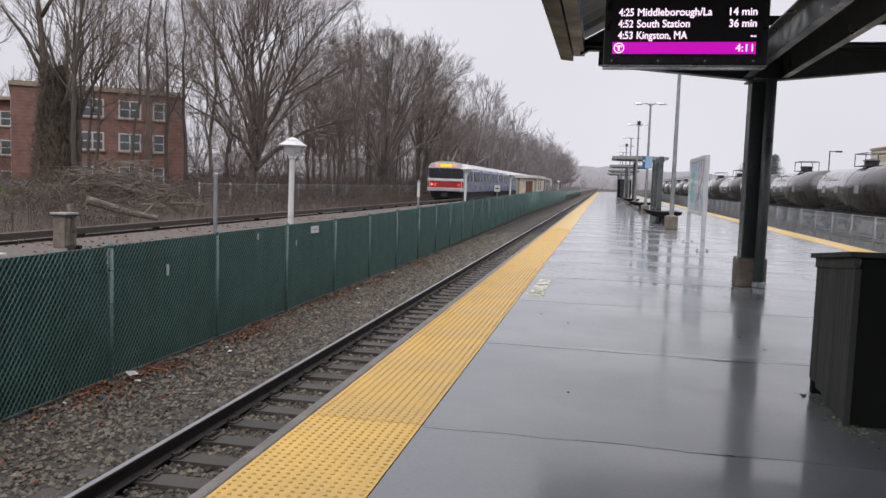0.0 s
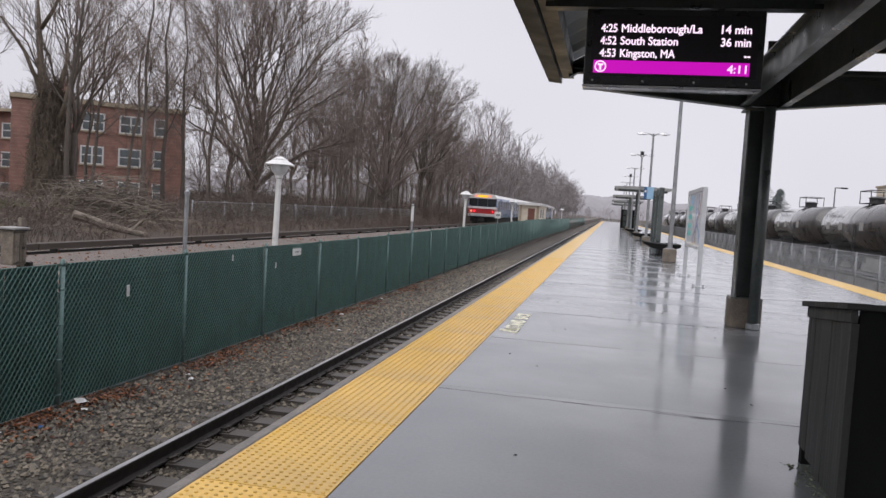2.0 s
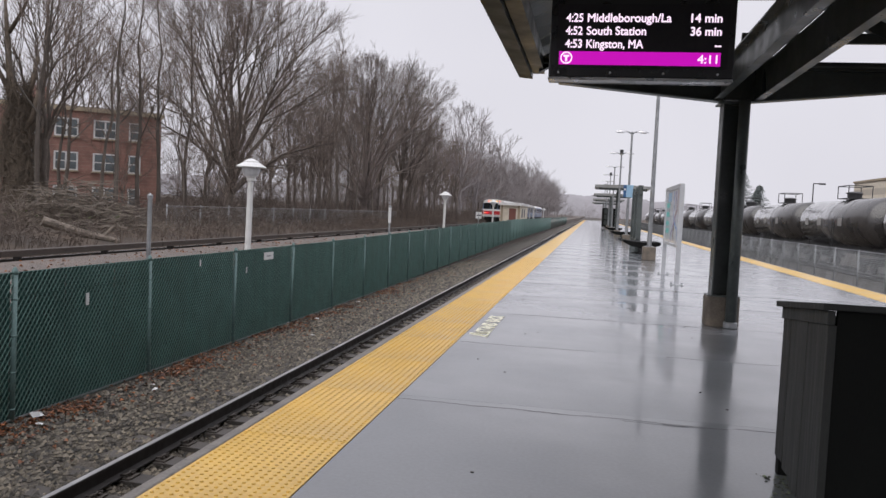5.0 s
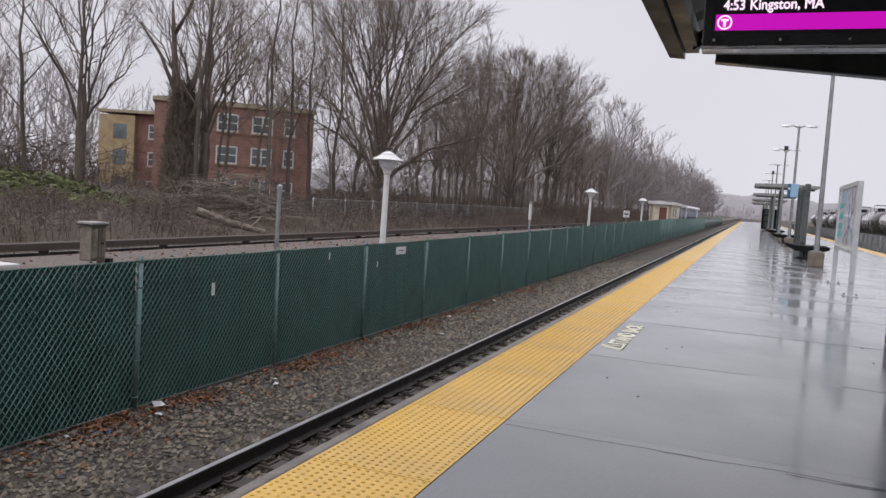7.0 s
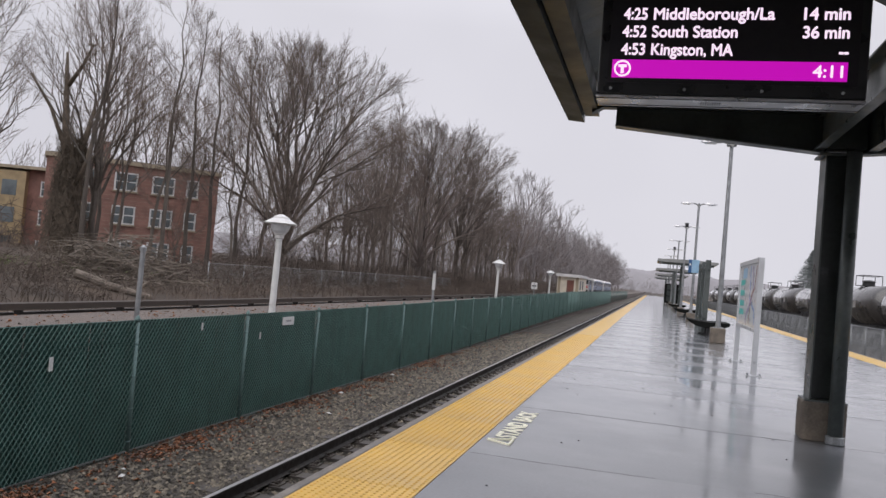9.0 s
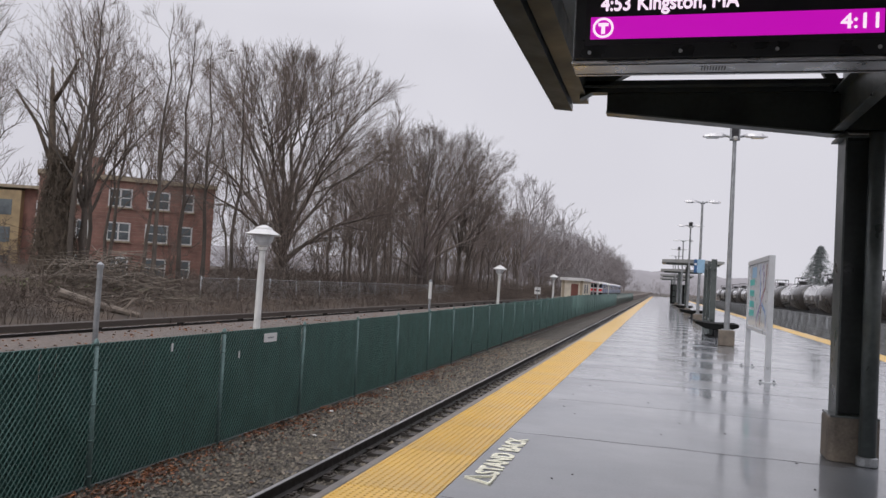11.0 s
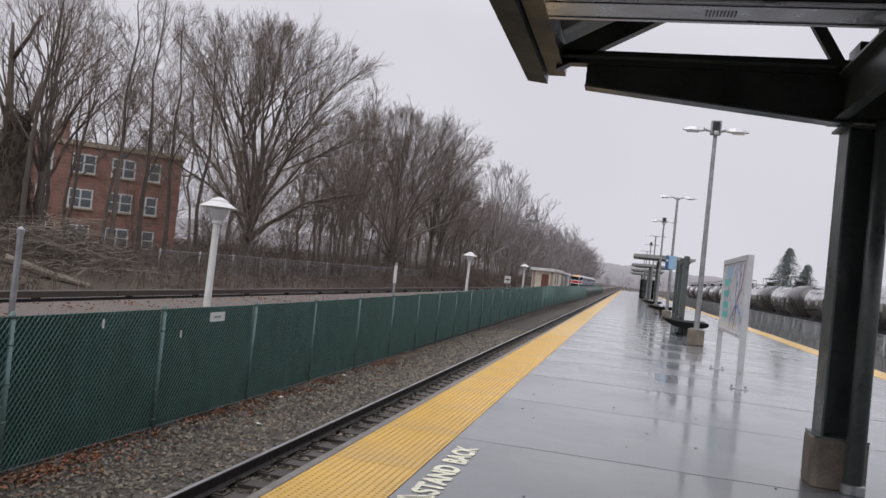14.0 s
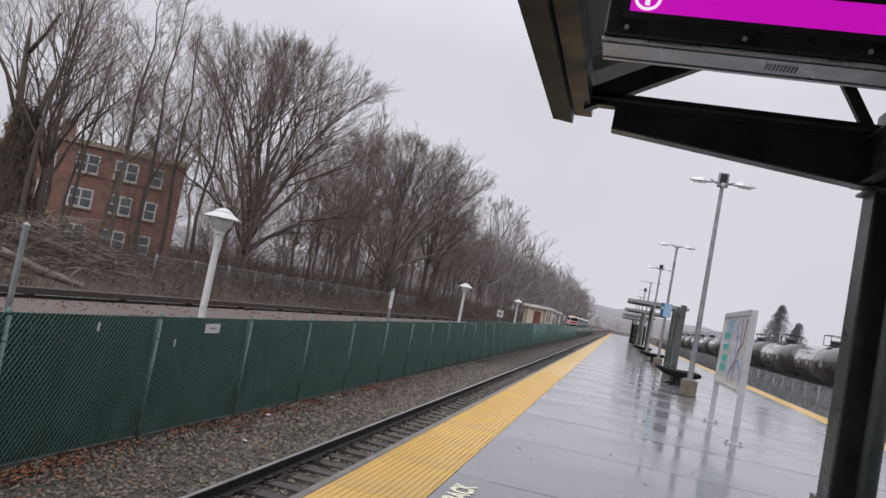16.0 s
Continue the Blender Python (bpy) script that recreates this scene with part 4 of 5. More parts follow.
def windscreen(y):
    w = thing("windscreen", "steel framed glazed windscreen on the platform", "windscreen", pose(3.68, y, 0), group="windscreens along the platform")
    for dy in (0, 2.1, 4.2):
        part("post", Geo().box(-0.09, 0.09, dy - 0.06, dy + 0.06, 0, 2.57), M["steel2"], w, bevel=0.006)
    for dy in (0.062, 2.162):
        part("panel", Geo().box(-0.012, 0.012, dy, dy + 1.976, 0.5, 2.3), M["glass"], w, "dull glazed panel")
        for z in (0.42, 2.31):
            part("rail", Geo().box(-0.03, 0.03, dy, dy + 1.976, z, z + 0.08), M["steel2"], w)


def far_canopy(y):
    c = thing("far_canopy", "flat canopy roof with a pale fascia on a steel column", "canopy", pose(3.85, y, 0), group="flat canopies along the platform")
    part("roof", Geo().prism([(-1.8, 3.52), (-1.7, 3.46), (2.2, 3.46), (2.3, 3.52), (2.3, 3.66), (0.25, 3.72), (-1.8, 3.66)], "y", 0, 5), M["farroof"], c, "weathered roof with a pale fascia")
    part("soffit_beam", Geo().box(-1.5, 2.0, 0.2, 0.35, 3.3, 3.46), M["steel2"], c)
    for dy in (0.3, 4.6):
        part("column", Geo().box(-0.09, 0.09, dy - 0.09, dy + 0.09, 0, 3.46), M["steel2"], c)
    for dx in (-0.25, 0.25):
        part("lamp", Geo().lathe([(0.08, 3.18), (0.1, 3.24), (0.05, 3.3)], 10, dx, 0.1), M["mapgrey"], c)


def blue_sign(y):
    b = thing("blue_sign", "blue and pale blue hanging platform sign on a pole", "sign", pose(3.75, y, 0))
    part("dark_panel", Geo().box(-0.32, -0.17, -0.02, 0.02, 2.35, 2.98), M["blue"], b, "dark blue panel", bevel=0.006)
    part("pale_panel", Geo().box(-0.165, 0.17, -0.02, 0.02, 2.35, 2.98), M["lightblue"], b, "pale blue panel", bevel=0.006)
    part("arm", Geo().box(-0.3, 0.15, 0.021, 0.05, 2.6, 2.64), M["galv"], b)
    part("writing_bar", Geo().box(-0.29, -0.2, -0.023, -0.021, 2.7, 2.8), M["white"], b)


def kiosk():
    k = thing("equipment_kiosk", "tall dark equipment kiosk on the platform", "kiosk", pose(3.9, 90, 0))
    part("body", Geo().box(-0.75, 0.75, 0, 1.2, 0.18, 2.3), M["box"], k, bevel=0.03)
    for x in (-0.5, 0.42):
        part("leg", Geo().box(x, x + 0.08, 0.05, 1.15, 0, 0.18), M["black"], k)
    for i in range(3):
        part("door_panel", Geo().box(-0.5, 0.5, -0.02, 0, 0.35 + i * 0.65, 0.9 + i * 0.65), M["steel"], k)


platform()
marking()
coverboard()
green_fence()
grey_fence()
for y in (15.55, 42.3, 65.5, 91, 116, 141):
    yard_lamp(y)
for i, y in enumerate((22.7, 39.0, 53.0, 68.0, 82.0, 97.0, 112.0)):
    street_light(y, i % 2 == 0)
canopy()
departure_board()
cabinet()
map_sign()
for y in (27.3, 46.0, 62.0):
    bench(y)
windscreen(28.5)
for y in (57.0, 80.0, 104.0, 128.0):
    far_canopy(y)
blue_sign(38.88)
kiosk()


# ---------------------------------------------------------------- freight siding
def tank_car(y, m0=[]):
    L, R, zc = 13.8, 1.5, 1.68
    if m0:
        return copy_thing(m0[0], pose(18.5, y, 0))
    c = thing("tank_car", "wet black railway tank car with a railed top platform", "tank car", pose(18.5, y, 0), group="tank cars on the siding")
    m0.append(c)
    shell = Geo()
    prof = [(-L / 2 - 0.55, 0.02), (-L / 2 - 0.5, 0.55), (-L / 2 - 0.35, 1.0), (-L / 2 - 0.15, 1.3), (-L / 2, R), (0, R), (L / 2, R), (L / 2 + 0.15, 1.3), (L / 2 + 0.35, 1.0), (L / 2 + 0.5, 0.55), (L / 2 + 0.55, 0.02)]
    shell.tube([(0, a, zc) for a, _ in prof], [r for _, r in prof], 32)
    part("tank", shell, M["tank"], c, "wet black tank shell", smooth=True)
    for a in (-0.05, 0.0):
        part("band", Geo().tube([(0, a * 60 - 0.03, zc), (0, a * 60 + 0.03, zc)], R + 0.008, 32), M["tankdark"], c)
    part("sill", Geo().box(-0.4, 0.4, -L / 2 - 1.3, L / 2 + 1.3, -0.25, 0.3), M["tankdark"], c)
    plat = Geo().box(-0.7, 0.7, -1.1, 1.1, zc + R + 0.02, zc + R + 0.07)
    part("platform", plat, M["tankdark"], c)
    for x in (-0.7, 0.7):
        for a in (-1.1, 1.1):
            part("guard_post", Geo().tube([(x, a, zc + R + 0.03), (x, a, zc + R + 0.85)], 0.03, 5), M["tankdark"], c)
        part("guard_rail", Geo().tube([(x, -1.1, zc + R + 0.85), (x, 1.1, zc + R + 0.85)], 0.03, 5), M["tankdark"], c)
    for a in (-1.1, 1.1):
        part("guard_rail", Geo().tube([(-0.7, a, zc + R + 0.85), (0.7, a, zc + R + 0.85)], 0.03, 5), M["tankdark"], c)
    part("dome_housing", Geo().lathe([(0.42, zc + R), (0.45, zc + R + 0.35), (0.55, zc + R + 0.4), (0.3, zc + R + 0.5), (0.0, zc + R + 0.52)], 14), M["tankdark"], c)
    for a in (-2.9, 1.6, 4.6):
        part("placard", Geo().box(-R - 0.03, -R - 0.005, a, a + 0.8, zc - 0.25, zc + 0.25), M["patch"], c, "pale faded marking panel")
    for a in (-L / 2 + 1.0, L / 2 - 1.0):
        truck = part("truck", Geo().box(-1.05, 1.05, a - 1.2, a + 1.2, -0.75, -0.35), M["tankdark"], c)
        for d in (-0.85, 0.85):
            for x in (-0.8, 0.68):
                part("wheel", Geo().tube([(x, a + d, -0.8), (x + 0.12, a + d, -0.8)], 0.45, 18), M["rail"], truck)
    lad = Geo()
    for a in (-0.22, 0.22):
        lad.tube([(-R - 0.1, a - 1.4, 0.0), (-R - 0.06, a - 1.4, zc), (-0.75, a - 1.4, zc + R)], 0.025, 5)
    part("ladder", lad, M["tankdark"], c)
    return c


# ---------------------------------------------------------------- subway train
def subway_car(rear):
    L, W = 20.6, 3.05
    c = thing("subway_car", "silver-blue subway car with a white roof and red band" if not rear else "rear subway car, white end with red band and lit tail lights", "train car", group="cars of the departing train")
    z0, z1 = 0.95, 3.35
    side = [(-W / 2, z0), (W / 2, z0), (W / 2 + 0.03, 2.0), (W / 2 - 0.06, 2.95), (-W / 2 + 0.06, 2.95), (-W / 2 - 0.03, 2.0)]
    body = part("body", Geo().prism(side, "y", 0.02, L), M["carblue"], c, "blue-grey ribbed metal body")
    part("roof", Geo().prism([(-W / 2 + 0.06, 2.95), (W / 2 - 0.06, 2.95), (W / 2 - 0.3, 3.22), (0.6, 3.36), (-0.6, 3.36), (-W / 2 + 0.3, 3.22)], "y", 0.0, L), M["carwhite"], c, "dirty white roof")
    part("underframe", Geo().box(-1.35, 1.35, 0.5, L - 0.3, 0.42, 0.95), M["under"], c)
    for a in (2.6, L - 2.6):
        t = part("truck", Geo().box(-1.2, 1.2, a - 1.3, a + 1.3, 0.2, 0.6), M["under"], c)
        for d in (-0.95, 0.95):
            part("wheelset", Geo().tube([(-0.82, a + d, 0.4), (0.82, a + d, 0.4)], 0.38, 14), M["rail"], t)
    for i in range(10):
        a = 1.0 + i * 2.0
        for s in (-1, 1):
            if i % 3 == 1:
                d = part("door", Geo().box(s * 1.54 - 0.03, s * 1.54 + 0.03, a - 0.15, a + 1.15, 1.0, 2.9), M["carblue"], c, "sliding door leaf")
                part("door_glass", Geo().box(s * 1.575 - 0.01, s * 1.575 + 0.01, a + 0.05, a + 0.95, 1.85, 2.7), M["trainglass"], d)
            else:
                part("window", Geo().box(s * 1.545 - 0.02, s * 1.545 + 0.02, a, a + 1.35, 1.85, 2.7), M["trainglass"], c)
    if rear:
        end = Geo().prism([(-W / 2, 0.98), (W / 2, 0.98), (W / 2, 2.0), (-W / 2, 2.0)], "y", -0.12, 0.018)
        part("end_panel", end, M["carwhite"], c, "white end panel", bevel=0.05)
        part("end_hood", Geo().prism([(-W / 2 + 0.03, 2.86), (W / 2 - 0.03, 2.86), (W / 2 - 0.25, 3.22), (0.6, 3.4), (-0.6, 3.4), (-W / 2 + 0.25, 3.22)], "y", -0.13, 0.018), M["carwhite"], c)
        part("red_band", Geo().box(-W / 2 + 0.02, W / 2 - 0.02, -0.14, -0.121, 1.28, 1.78), M["carred"], c, "red band across the end")
        for x0, x1 in ((-1.42, -0.55), (-0.5, 0.5), (0.55, 1.42)):
            part("end_window", Geo().box(x0, x1, -0.09, 0.017, 2.02, 2.84), M["trainglass"], c, "dark end window")
        part("destination_sign", Geo().box(-0.5, 0.5, -0.145, -0.131, 2.98, 3.2), M["signamber"], c, "glowing amber destination sign")
        for x in (-0.75, 0.75):
            part("marker_light", Geo().tube([(x, -0.155, 3.1), (x, -0.13, 3.1)], 0.1, 10), M["marker"], c, "glowing marker light")
        for x in (-1.15, -0.85, 1.1):
            part("tail_light", Geo().tube([(x, -0.16, 1.52), (x, -0.14, 1.52)], 0.1 if x < 0 else 0.07, 10), M["tail"] if x != -1.15 else M["marker"], c, "red tail light")
        for z in (1.2, 1.85):
            part("grab_rail", Geo().tube([(-1.45, -0.2, z), (1.45, -0.2, z)], 0.03, 6), M["white"], c)
        for x in (-1.35, 1.35):
            part("step_post", Geo().tube([(x, -0.2, 0.9), (x, -0.2, 2.1)], 0.03, 6), M["white"], c)
        part("coupler", Geo().box(-0.25, 0.25, -0.5, 0.5, 0.5, 0.85), M["under"], c, "dark coupler")
    return c


TRAIN = [subway_car(True)] + [subway_car(False) for _ in range(3)]
TRAIN_ROWS = [(0, 60.0), (1, 69.3), (2, 78.8), (3, 88.3), (4.2, 98.5), (5.5, 109.5), (7.5, 131.0), (9.7, 157.5), (12, 186.0), (13, 198.0), (14.5, 215.0), (16, 233.0)]

# ---------------------------------------------------------------- subway station house
def station_house():
    h = thing("station_house", "small cream station building with a flat roof and brown door", "building", pose(-6.25, 78, -0.2))
    part("wall", Geo().box(-1.05, 1.05, 0, 9.3, 0, 2.2), M["cream"], h)
    part("roof", Geo().box(-1.2, 1.2, -0.3, 9.6, 2.2, 2.48), M["carwhite"], h, "flat pale roof with a deep edge")
    part("door", Geo().box(-0.1, 0.6, -0.03, -0.003, 0.02, 1.9), M["doorbrown"], h, "brown double door")
    for x in (-0.85, 0.9):
        part("pilaster", Geo().box(x - 0.12, x + 0.12, -0.06, -0.003, 0, 2.24), M["roofedge"], h)
    for y in (1.5, 4.2):
        part("window", Geo().box(1.053, 1.08, y, y + 1.2, 1.0, 1.9), M["glass"], h)
    c = thing("platform_shelter", "low shelter roof on posts along the subway platform", "canopy", pose(-6.4, 88.5, -0.2))
    part("roof", Geo().box(-1.2, 1.1, 0, 12, 2.2, 2.4), M["carwhite"], c)
    for i in range(3):
        for x in (-1.0, 0.9):
            part("post", Geo().box(x - 0.06, x + 0.06, 0.3 + i * 5.9, 0.42 + i * 5.9, 0, 2.2), M["white"], c)


# ---------------------------------------------------------------- apartment building
def window_unit(parent, m, w, h=1.3):
    win = part("window", Geo().box(-w / 2, w / 2, -0.04, 0.06, 0, h), M["white"], parent, "white framed sash window", m=m)
    n = 2 if w > 1.3 else 1
    pw = (w - 0.12 * (n + 1)) / n
    for i in range(n):
        x = -w / 2 + 0.12 + i * (pw + 0.12)
        for z0, z1 in ((0.1, h / 2 - 0.04), (h / 2 + 0.04, h - 0.1)):
            part("pane", Geo().box(x, x + pw, -0.055, -0.041, z0, z1), M["glass"], win)
    part("sill", Geo().box(-w / 2 - 0.08, w / 2 + 0.08, -0.12, 0.0, -0.1, -0.001), M["roofedge"], win)
    return win


def apartment_house():
    h = thing("apartment_house", "three-storey red brick apartment house behind bare trees", "building", pose(-38.4, 43.7, -0.6, 0, 0, 39))
    L, D, H = 11.4, 15.0, 7.52
    part("wall", Geo().box(0, L, 0, D, -0.8, H), M["brick"], h, "red brick walls")
    part("cornice", Geo().box(-0.15, L + 0.15, -0.15, D + 0.15, H, H + 0.28), M["roofedge"], h, "pale tan roof edge")
    part("roof", Geo().box(0.1, L - 0.1, 0.1, D - 0.1, H + 0.281, H + 0.35), M["base"], h)
    part("chimney", Geo().box(3.0, 4.0, 6, 7, H + 0.351, H + 2.2), M["brick"], h)
    for z in (0.95, 3.35, 5.7):
        for x, w in ((2.8, 0.85), (5.1, 1.55), (7.6, 1.55), (9.6, 0.85)):
            window_unit(h, pose(x, -0.004, z), w)
        for y, w in ((2.0, 0.9), (4.2, 0.9), (8.0, 1.6), (11.5, 1.6)):
            window_unit(h, pose(-0.004, y, z, 0, 0, -90), w)
    # brick courses that stand a little proud
    for i in range(30):
        z = 0.1 + i * 0.26
        part("brick_course", Geo().box(0.0, L, -0.006, -0.0005, z, z + 0.012), M["roofedge"], h)
    w = thing("apartment_wing", "red brick wing with a buff brick stair tower", "building", pose(-50.1, 54.9, -0.6, 0, 0, 20))
    part("wall", Geo().box(0, 9, 0, 10, -0.8, 7.6), M["brick"], w)
    part("stair_tower", Geo().box(-3.2, -0.01, -0.6, 6, -0.8, 7.4), M["tanbrick"], w, "buff brick stair tower")
    part("cornice", Geo().box(-3.4, 9.15, -0.75, 10.15, 7.601, 7.85), M["roofedge"], w)
    for z in (0.35, 2.95, 5.4):
        for x in (1.5, 4.2, 7.2):
            window_unit(w, pose(x, -0.004, z), 0.95)
    for z in (0.6, 3.0, 5.3):
        part("tower_opening", Geo().box(-1.9, -0.7, -0.63, -0.601, z, z + 1.3), M["glass"], w, "dark stairwell opening")


# ---------------------------------------------------------------- trees
def grow(seed, height, bole, reach, limbs, counts, girth, tip_r=0.008, spread=(12, 52), low=0.3, stem=False, rise=0.035, segs=(7, 5, 3, 1)):
    """A bare broadleaf tree: limbs leave the bole, sweep up to a domed crown and carry branches, branchlets and twigs in turn.
    counts: side shoots for each limb, branch and branchlet. Returns the trunk with its limbs, and the crown of finer wood."""
    rng = random.Random(seed)
    wood, crown = Geo(), Geo()
    zc = bole + (height - bole) * low
    lobes = [(rng.uniform(0, 6.28), rng.uniform(0.04, 0.1), k) for k in (2, 3, 5)]

    def depth(p):
        """0 on the crown's axis, 1 at its outline."""
        a = math.atan2(p.y, p.x)
        r = reach * (1 + sum(w * math.sin(k * a + b) for b, w, k in lobes))
        up = (height - zc) if p.z > zc else (zc - bole * 0.55)
        return math.sqrt((p.x * p.x + p.y * p.y) / (r * r) + ((p.z - zc) / up) ** 2)

    def shoot(start, way, length, r0, level, bend):
        """Draws one shoot and returns its points; it stops at the crown's outline."""
        n = segs[level]
        pts, d, p, step = [start.copy()], way.normalized(), start.copy(), length / n
        for k in range(n):
            d = (d + Vector((rng.gauss(0, bend), rng.gauss(0, bend), rng.gauss(0, bend) + rise * (0.5 if level > 1 else 1)))).normalized()
            p = p + d * step
            pts.append(p)
            if depth(p) > (0.9, 0.95, 0.99, 1.0)[level] + rng.uniform(-0.03, 0.05) and (k > 0 or n == 1):
                break
        m = len(pts) - 1
        radii = [tip_r * 0.6 + (r0 - tip_r * 0.6) * (1 - i / m) ** 0.9 for i in range(m + 1)]
        (wood if r0 > 0.045 else crown).tube(pts, radii, 7 if r0 > 0.12 else 4 if r0 > 0.045 else 3, caps=False)
        return pts, radii

    def along(pts, f):
        x = f * (len(pts) - 1)
        i = min(int(x), len(pts) - 2)
        return pts[i].lerp(pts[i + 1], x - i), (pts[i + 1] - pts[i]).normalized(), i

    def sides(pts, radii, level):
        if level > len(counts):
            return
        count = counts[level - 1]
        full = sum((pts[i + 1] - pts[i]).length for i in range(len(pts) - 1))
        first = (0.3, 0.25, 0.15)[level - 1]
        for k in range(count):
            f = first + (1 - first) * ((k + rng.random()) / count) ** 0.8
            p, d, i = along(pts, min(f, 0.99))
            side = d.orthogonal()
            side.rotate(Matrix.Rotation(rng.uniform(0, 6.283), 3, d))
            side.z += 0.3
            ang = radians(rng.uniform(28, 58))
            out = (p - Vector((0, 0, bole))).normalized()
            way = d * math.cos(ang) + side.normalized() * math.sin(ang) + out * (0.3, 0.45, 0.5)[level - 1]
            length = full * (0.5, 0.48, 0.42)[level - 1] * (1.2 - 0.7 * f) * rng.uniform(0.7, 1.25) + (0.5, 0.4, 0.25)[level - 1]
            r0 = max(tip_r, min(radii[i] * 0.7, (0.0095, 0.0055, 0.003)[level - 1] * length + tip_r * (1.1 if level < 3 else 0.6)))
            q, rr = shoot(p, way, length, r0, min(level, 3), (0.1, 0.08, 0.06)[level - 1])
            sides(q, rr, level + 1)

    lean = Vector((rng.gauss(0, 0.05), rng.gauss(0, 0.05), 1))
    top = height * 0.97 if stem else bole
    n = 9 if stem else 5
    base = [Vector((0, 0, -0.4))] + [lean * (top * (k + 1) / n) + Vector((rng.gauss(0, 0.06), rng.gauss(0, 0.06), 0)) * (1 + k * 0.25) for k in range(n)]
    radii = [girth * (1.45 if k == 0 else 1.0 - (0.9 if stem else 0.22) * k / n) for k in range(n + 1)]
    wood.tube(base, radii, 9, caps=False)
    turn = rng.uniform(0, 6.28)
    for k in range(limbs):
        a = turn + 2.4 * k + rng.gauss(0, 0.2)
        if stem:
            f = 0.3 + 0.66 * (k + rng.random()) / limbs
            p, d, i = along(base, f)
            tilt, length, r0 = radians(rng.uniform(*spread)), (height * (1.05 - f)) * rng.uniform(0.45, 0.75) + 0.8, radii[i] * rng.uniform(0.35, 0.55)
        else:
            f = k / max(1, limbs - 1)
            p = base[-1] - lean * (rng.uniform(0, 0.4) * bole * f)
            tilt, r0 = radians(spread[0] + (spread[1] - spread[0]) * f), girth * rng.uniform(0.4, 0.6)
            out = Vector((math.sin(tilt) * math.cos(a), math.sin(tilt) * math.sin(a), math.cos(tilt)))
            far = 1.0
            while depth(p + out * far) < 0.9 and far < 40:
                far += 0.25
            mid = p + (out + Vector((-out.x * 0.35, -out.y * 0.35, 0.25))).normalized() * far * 0.5
            q = [p.lerp(mid, g).lerp(mid.lerp(p + out * far, g), g) + Vector((rng.gauss(0, 0.1), rng.gauss(0, 0.1), rng.gauss(0, 0.1))) * (1 if 0 < g < 1 else 0)
                 for g in (0, 0.12, 0.26, 0.4, 0.55, 0.7, 0.85, 1.0)]
            rr = [tip_r + (r0 - tip_r) * (1 - i / 7) ** 0.9 for i in range(8)]
            wood.tube(q, rr, 6 if girth > 0.1 else 4, caps=False)
            sides(q, rr, 1)
            continue
        way = Vector((math.sin(tilt) * math.cos(a), math.sin(tilt) * math.sin(a), math.cos(tilt)))
        q, rr = shoot(p, way, length, r0, 0, 0.1)
        sides(q, rr, 1)
    if stem:
        sides(base[5:], radii[5:], 2)
    return wood.mesh("trunk", True), crown.mesh("crown", True)


KINDS = {
    "broad": [grow(s, 15.7, 2.6, 9.3, 18, (12, 8, 7), 0.36, 0.0075, (4, 74), 0.45) for s in (11, 14)],
    "plain": [grow(s, 16.2, 4.6, 4.6, 7, (8, 6, 3), 0.2, 0.007, (4, 46), 0.5) for s in (21, 22, 23)],
    "slim": [grow(s, 15.6, 4.5, 2.6, 14, (7, 4), 0.14, 0.008, (30, 58), 0.5, True) for s in (31, 32, 33)],
    "fan": [grow(61, 15.5, 5.4, 5.4, 8, (10, 7, 4), 0.3, 0.012, (14, 62), 0.6)],
    "far": [grow(s, 15.5, 2.6, 5.0, 7, (5, 4), 0.2, 0.034, (4, 66), 0.45, segs=(4, 3, 1, 1)) for s in (41, 42, 43)],
    "sapling": [grow(s, 6.6, 0.5, 2.4, 8, (5, 4), 0.05, 0.007, (8, 52), 0.5, segs=(5, 3, 2, 1)) for s in (51, 52)],
}
TREE_LABEL = {"broad": "broad bare tree with several spreading stems", "plain": "tall bare deciduous tree with fine twigs", "slim": "slender bare tree with upright branches",
              "far": "bare tree in the hazy distance", "fan": "bare tree with a high fan of pale branches", "sapling": "low bare sapling with many thin stems"}


def tree(kind, variant, x, y, z=-0.2, turn=0.0, size=1.0):
    t = thing("tree", TREE_LABEL[kind], "tree", pose(x, y, z, 0, 0, turn), group="bare trees beside the line")
    a, b = KINDS[kind][variant % len(KINDS[kind])]
    t.scale = (size, size, size)
    # Trees from y = 60 on take a colour paled to stand for haze
    misty = M["hazed_midwood"] if y < 105 else M["hazed_farwood"]
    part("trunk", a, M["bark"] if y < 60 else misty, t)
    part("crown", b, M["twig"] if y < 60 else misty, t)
    return t


def hazed_far_wood(label, places):
    """Many trees that cannot be told apart, as one mesh, haze put into their colour. places: kind, variant, x, y, z,
    turn, size.
    """
    co, fa, n = [], [], 0
    for kind, variant, x, y, z, turn, size in places:
        for me in KINDS[kind][variant % len(KINDS[kind])]:
            v = np.empty(len(me.vertices) * 3, np.float32)
            me.vertices.foreach_get("co", v)
            c, d = math.cos(radians(turn)) * size, math.sin(radians(turn)) * size
            co.append(v.reshape(-1, 3) @ np.array(((c, d, 0), (-d, c, 0), (0, 0, size))) + (x, y, z))
            f = np.empty(len(me.polygons) * 4, np.int32)
            me.polygons.foreach_get("vertices", f)
            fa.append(f.reshape(-1, 4) + n)
            n += len(me.vertices)
    me = bpy.data.meshes.new("far_trees")
    me.from_pydata(np.vstack(co).tolist(), [], np.vstack(fa).tolist())
    me.polygons.foreach_set("use_smooth", [True] * len(me.polygons))
    tagged(part("far_trees", me, M["hazed_farwood"]), label, "trees", kind="stuff")


